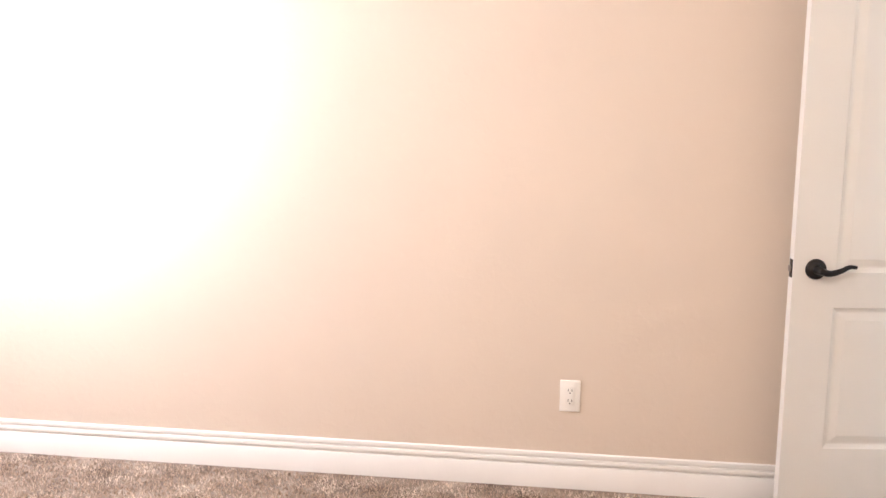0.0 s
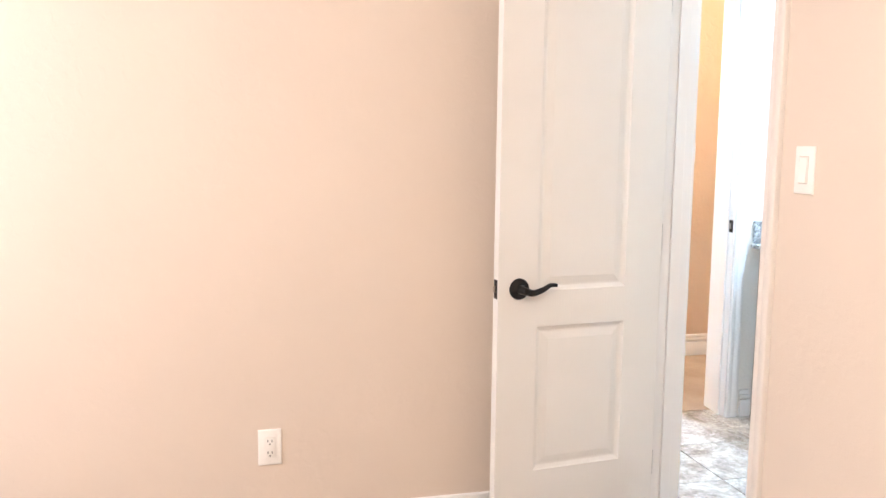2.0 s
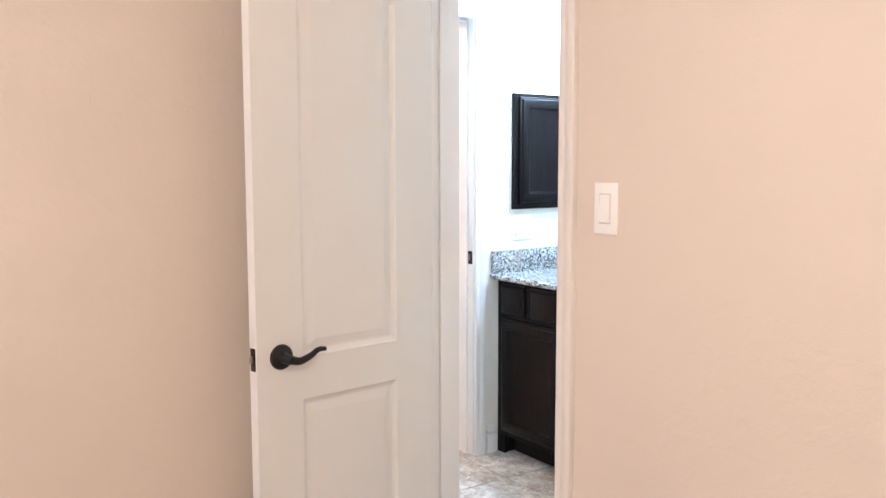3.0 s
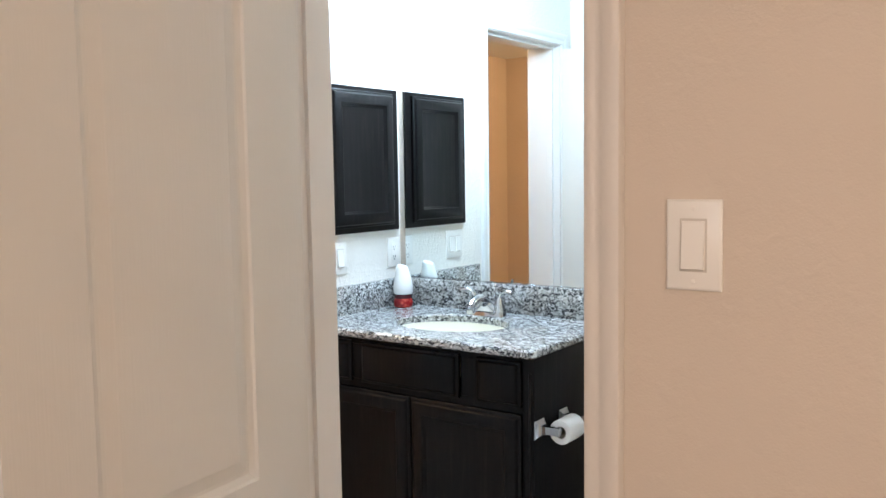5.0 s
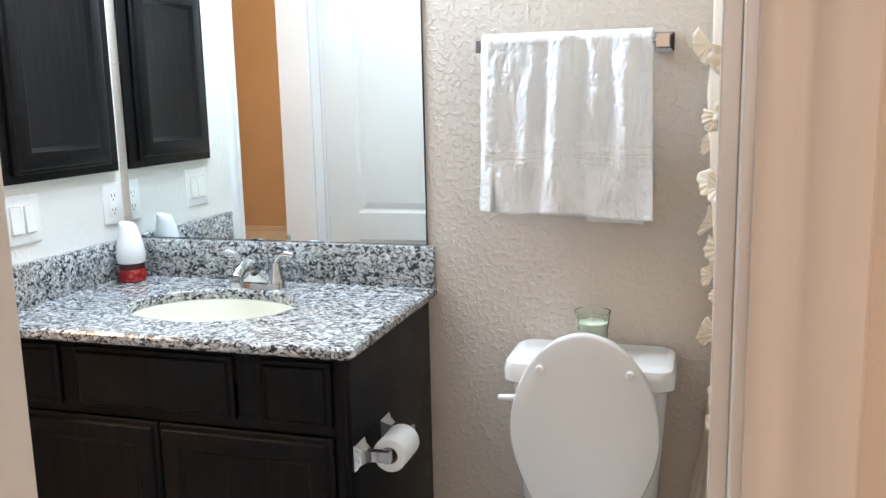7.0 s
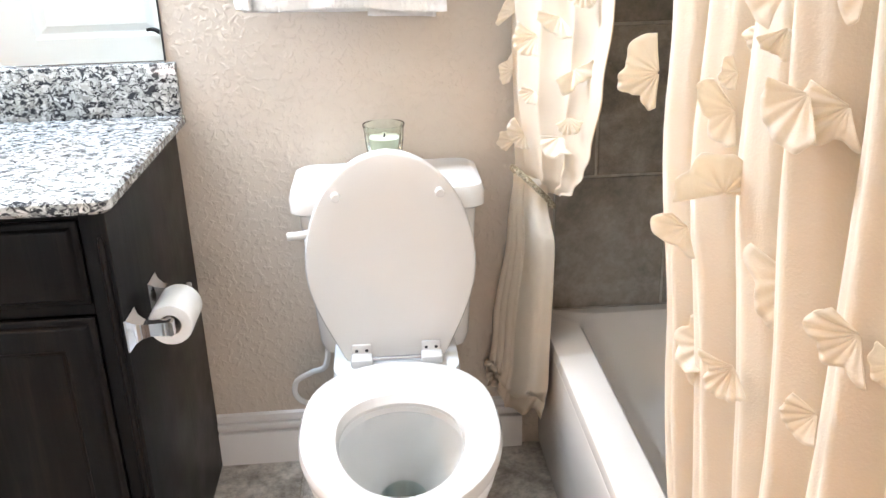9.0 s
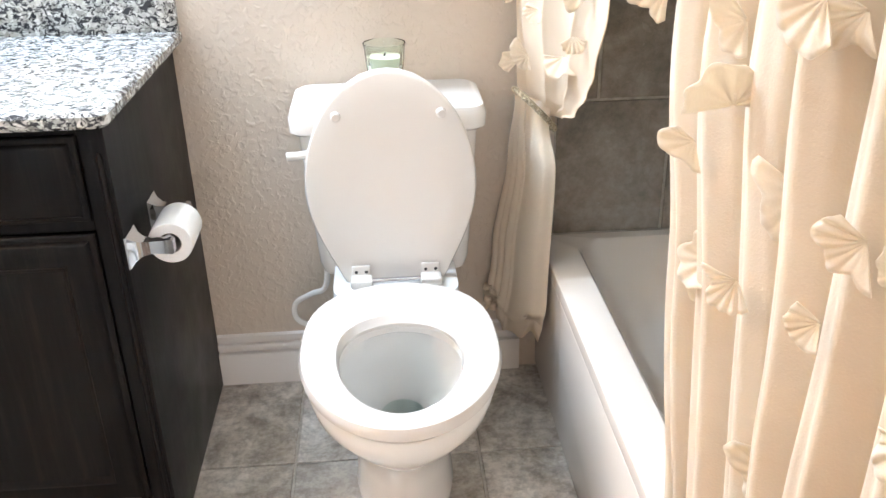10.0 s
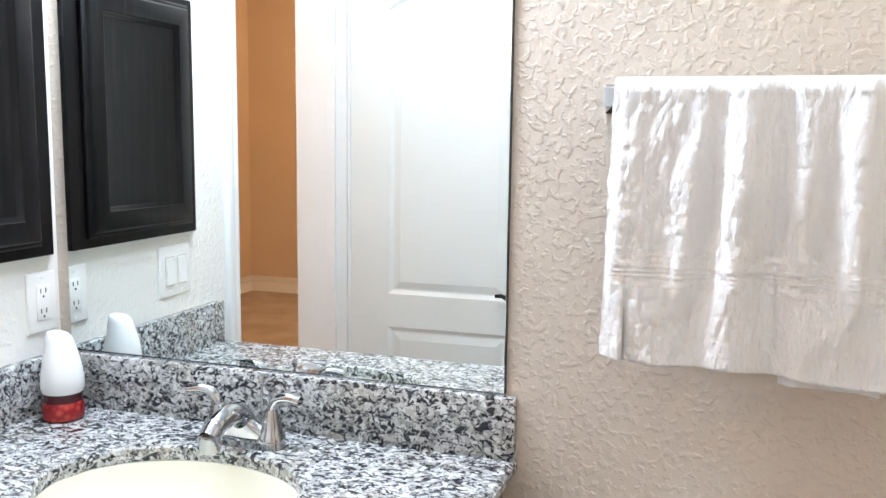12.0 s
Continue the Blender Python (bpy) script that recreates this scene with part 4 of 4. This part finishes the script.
for k, (y, z, size, turn) in enumerate(ruffles):
    e = curtain_edge(z)
    u = min(.98, max(.01, (y - e) / (-1.49 - e)))
    q = curtain_f(u, (z - .06) / 1.985)
    ruffle(curt, (q[0] - .012, q[1] - .004, q[2]), (-.62, -.78, .1), size * 1.30, turn if k % 2 else turn + 12, k)

# the tied-back panel beside the wall
tied = thing("tied_curtain", "cream ruffled curtain panel tied back with a rope", "shower curtain")
LEFT = [(.10, 1.514, -.040), (.35, 1.550, -.038), (.58, 1.584, -.036), (.70, 1.598, -.040), (.80, 1.594, -.036), (1.0, 1.585, -.034), (1.3, 1.578, -.034), (2.06, 1.600, -.030)]
RIGHT = [(.10, 1.628, -.135), (.28, 1.650, -.175), (.58, 1.664, -.150), (.66, 1.655, -.110), (.69, 1.660, -.170), (.74, 1.664, -.295), (.80, 1.664, -.375), (.845, 1.664, -.420), (.97, 1.664, -.498), (1.09, 1.664, -.550), (1.26, 1.664, -.610), (1.5, 1.664, -.65), (2.06, 1.668, -.78)]


def tied_low(u, v):
    """Below the tie: a narrow bunch."""
    z = .205 + .51 * v
    lx, ly = interp(LEFT, z)
    rx, ry = interp(RIGHT[:4], z)
    open_ = 1 - .55 * v
    pleat = max(0.0, 1 - u / .55)
    w = math.sin(u * 2 * math.pi * 7.5 + .7 * v) * pleat
    x = lx + (rx - lx) * u - .012 * math.sin(math.pi * u) + .011 * w * open_
    y = ly + (ry - ly) * u ** 1.3 - .010 * open_ * math.cos(u * 2 * math.pi * 7.5) * pleat
    y -= .034 * math.exp(-((u - .76) / .20) ** 2) * (.4 + .6 * open_) - .012 * math.exp(-((u - .53) / .05) ** 2)
    z += (.020 * math.sin(u * 9) + .03 * (1 - u)) * (1 - v) * (1 if v < .05 else 0)
    return (x, min(y, -.008), z)


def tied_high(u, v):
    """Above the tie: the swag, hanging from the rod and drawn to the wall."""
    zt = .665 + .03 * u
    # a line of cloth from the tie (v=0) to the rod (v=1), started further along the rod for larger u
    z = zt + (2.05 - zt) * v ** 1.15
    edge = interp(RIGHT[3:], max(.66, z))[0 + 1]
    y = -.040 + (edge + .040) * u
    lx = interp(LEFT, z)[0]
    x = lx + (1.668 - lx) * min(1, u * 1.5) ** .8
    pinch = min(1, .04 + v * 1.8)
    w = 1.6 * abs(math.sin(u * math.pi * 3.6 + .9 + .5 * v)) ** .7 - 1
    x += -.030 * math.sin(math.pi * u) * min(1, v * 5) * (1 - .6 * v) + .032 * w * pinch * (1 - .6 * u ** 4) + .004 * noise.noise(Vector((u * 6, v * 5, 1)))
    y += .012 * math.cos(u * 2 * math.pi * 3.6) * pinch * (1 - u)
    return (x, min(y, -.010), z)


sheet("lower_panel", tied_low, 120, 36, M_CURT, tied, "narrow gathered lower end of the curtain", .002)
sheet("upper_panel", tied_high, 150, 90, M_CURT, tied, "draped cream swag above the tie", .002)
sheet("inner_layer", lambda u, v: tuple(Vector(tied_low(u, v * .5)) + Vector((.004 - .006 * u, min(.018, .010 + .02 * u), -.048 * (1 - v) + .008 * math.sin(u * 23)))), 100, 14, M_CURT, tied, "inner layer of the gathered lower end", .002)
# the rope
pts = []
for k in range(49):
    a = 2 * math.pi * k / 48
    pts.append(Vector((1.629 + .043 * math.cos(a), -.085 - .062 * math.sin(a), .690 + .045 * -math.cos(a) * 1.0 + .012 * math.sin(a))))
for j in range(2):
    braid = []
    for k in range(241):
        t = k / 240 * 48
        i = min(47, int(t))
        c = pts[i].lerp(pts[i + 1], t - i)
        a = 2 * math.pi * k / 240 * 26 + math.pi * j
        braid.append(c + Vector((math.cos(a) * .7, math.cos(a) * .7, math.sin(a))) * .0035)
    part("rope", tube(braid, .0036, 6), M_ROPE, tied, "twisted cream and brown rope")
for k, (u, v, size, turn) in enumerate([(.04, .12, .052, 160), (.16, .14, .05, 200), (.42, .16, .056, 260), (.03, .24, .045, 180), (.50, .27, .05, 300), (.22, .30, .055, 220), (.06, .33, .055, 160), (.36, .33, .05, 240),
                                        (.14, .40, .05, 200), (.60, .20, .04, 280), (.24, .22, .04, 230), (.30, .40, .045, 200), (.62, .37, .045, 270), (.20, .56, .045, 190), (.40, .42, .055, 250), (.05, .46, .05, 170), (.28, .50, .055, 220), (.55, .50, .055, 260), 
                                        (.10, .60, .055, 190), (.40, .62, .055, 240), (.7, .62, .055, 260), (.2, .75, .055, 210), (.5, .78, .055, 250), (.8, .76, .055, 280)]):
    q = tied_high(min(.78, u * 1.55), v)
    ruffle(tied, (q[0] - .010, q[1] - .010, q[2]), (-.5, -.85, .1), size * .72, turn, 100 + k, 190)

# ---------- bathtub ----------
tub = thing("bathtub", "white alcove bathtub with a flat rim and a plain apron", "bathtub")
TBX0, TBX1, TBY0, TBY1, TBZ = 1.662, 2.468, SB + .001, -.001, .360
rings = [rounded_rect(TBX0 + .010, TBX1, TBY0, TBY1, .004, 0, 6), rounded_rect(TBX0 + .006, TBX1, TBY0, TBY1, .004, .02, 6), rounded_rect(TBX0 + .004, TBX1, TBY0, TBY1, .004, .30, 6),
         rounded_rect(TBX0 - .002, TBX1, TBY0, TBY1, .004, TBZ - .014, 6), rounded_rect(TBX0, TBX1, TBY0, TBY1, .004, TBZ - .004, 6), rounded_rect(TBX0 + .006, TBX1, TBY0, TBY1, .004, TBZ, 6),
         rounded_rect(TBX0 + .074, TBX1 - .055, TBY0 + .08, TBY1 - .035, .06, TBZ, 6), rounded_rect(TBX0 + .082, TBX1 - .062, TBY0 + .09, TBY1 - .043, .06, TBZ - .008, 6),
         rounded_rect(TBX0 + .10, TBX1 - .08, TBY0 + .12, TBY1 - .15, .08, .20, 6), rounded_rect(TBX0 + .13, TBX1 - .11, TBY0 + .17, TBY1 - .25, .10, .09, 6), rounded_rect(TBX0 + .20, TBX1 - .18, TBY0 + .26, TBY1 - .33, .10, .065, 6)]
part("shell", loft(rings), M_TUB, tub, "glossy white enamel tub shell")

part("apron", box((TBX0 - .0005, TBY0, .012), (TBX0 + .006, TBY1, TBZ - .034), .003), M_TUB, tub, "flat white tub apron")

# ---------- carpet tufts ----------
rng = np.random.default_rng(5)
area = [(.94, 2.35, -5.6, -1.635, 74000), (1.01, 1.583, -1.635, -1.58, 1500), (2.35, 3.1, -4.2, -2.2, 9000)]
tufts = np.concatenate([np.c_[rng.uniform(a, b, n), rng.uniform(c, d, n)] for a, b, c, d, n in area])
n = len(tufts)
h = rng.uniform(.006, .013, n)
ang = rng.uniform(0, 2 * math.pi, n)
lean = np.c_[rng.normal(0, .005, n), rng.normal(0, .005, n)]
r = rng.uniform(.0022, .0042, n)
co = np.zeros((n, 4, 3))
for k in range(3):
    co[:, k, 0] = tufts[:, 0] + r * np.cos(ang + 2.094 * k)
    co[:, k, 1] = tufts[:, 1] + r * np.sin(ang + 2.094 * k)
    co[:, k, 2] = -.001
co[:, 3, :2] = tufts + lean
co[:, 3, 2] = h
faces = (np.arange(n)[:, None, None] * 4 + np.array([[0, 1, 3], [1, 2, 3], [2, 0, 3]])).reshape(-1, 3)
me = bpy.data.meshes.new("carpet_pile")
me.from_pydata(co.reshape(-1, 3).tolist(), [], faces.tolist())
me.materials.append(M_TUFT)
tagged(new("carpet_pile", me), label="short uneven tan carpet tufts", kind="stuff")


# ---------- tiles ----------
def tile_mesh(name, w, h, t, material):
    """A thin tile with eased edges, its top at z=0."""
    e = .0018
    bm = loft([[(sx * (w / 2 - i), sy * (h / 2 - i), z) for sx, sy in ((-1, -1), (1, -1), (1, 1), (-1, 1))] for i, z in ((0, -t), (0, -e), (e, 0))], close_start=False)
    return finish(name, bm, material, False)


floor_tiles = tagged(new("floor_tiles"), label="grey-brown stone-look floor tiles with pale grout", kind="structure")
shared = {}
P = .397
x_lines = [WFAR + .062] + [1.088 + P * k for k in range(-3, 4) if WFAR + .2 < 1.088 + P * k < 2.4] + [2.47]
y_lines = sorted({round(v, 4) for v in [SF + .022, -1.516, -1.119, -.722, -.325, -.001]})
tr = random.Random(9)
for x0, x1 in zip(x_lines, x_lines[1:]):
    for y0, y1 in zip(y_lines, y_lines[1:]):
        w, h = round(x1 - x0 - .006, 4), round(y1 - y0 - .006, 4)
        if w < .01 or h < .01 or x0 > 1.7:
            continue
        if (w, h) not in shared:
            shared[(w, h)] = tile_mesh("tile", w, h, .008, M_FTILE)
        ob = new("tile", shared[(w, h)])
        ob.parent = floor_tiles
        ob.location = ((x0 + x1) / 2, (y0 + y1) / 2, tr.uniform(-.0004, .0004))
        ob.rotation_euler = (tr.uniform(-.0006, .0006), tr.uniform(-.0006, .0006), 0)

wall_tiles = tagged(new("wall_tiles"), label="dark taupe stone-look wall tiles around the tub", kind="structure")
R = .3275
structure("grout_bed", box((1.690, -.006, TBZ), (2.470, -.0005, 2.3)), M_GROUT, "pale grout behind the wall tiles")
structure("grout_bed", box((2.464, SB, TBZ), (2.4695, -.006, 2.3)), M_GROUT, "pale grout behind the wall tiles")
for row in range(6):
    z0 = TBZ - .006 + R * row
    z1 = min(z0 + R, 2.3)
    z0 = max(z0, TBZ + .002)
    off = 1.948 if row % 2 == 0 else 1.783
    xs = sorted({1.690} | {round(off + R * k, 4) for k in range(-1, 3) if 1.70 < off + R * k < 2.45} | {2.462})
    for x0, x1 in zip(xs, xs[1:]):
        w, h = round(x1 - x0 - .007, 4), round(z1 - z0 - .007, 4)
        if (w, h) not in shared:
            shared[(w, h)] = tile_mesh("tile", w, h, .008, M_WTILE)
        ob = new("tile", shared[(w, h)])
        ob.parent = wall_tiles
        ob.matrix_local = Matrix.Translation(((x0 + x1) / 2, -.0105 + tr.uniform(-.0004, .0004), (z0 + z1) / 2)) @ Matrix.Rotation(math.pi / 2, 4, 'X')
    ys = [SB + .002] + [SB + .16 * (row % 2) + R * k for k in range(1, 5)] + [-.012]
    for y0, y1 in zip(ys, ys[1:]):
        w, h = round(y1 - y0 - .007, 4), round(z1 - z0 - .007, 4)
        if w < .02:
            continue
        if (w, h, 1) not in shared:
            shared[(w, h, 1)] = tile_mesh("tile", w, h, .008, M_WTILE)
        ob = new("tile", shared[(w, h, 1)])
        ob.parent = wall_tiles
        ob.matrix_local = Matrix.Translation((2.4595, (y0 + y1) / 2, (z0 + z1) / 2)) @ Matrix.Rotation(math.pi / 2, 4, 'Z') @ Matrix.Rotation(math.pi / 2, 4, 'X') @ Matrix.Rotation(math.pi, 4, 'Y')
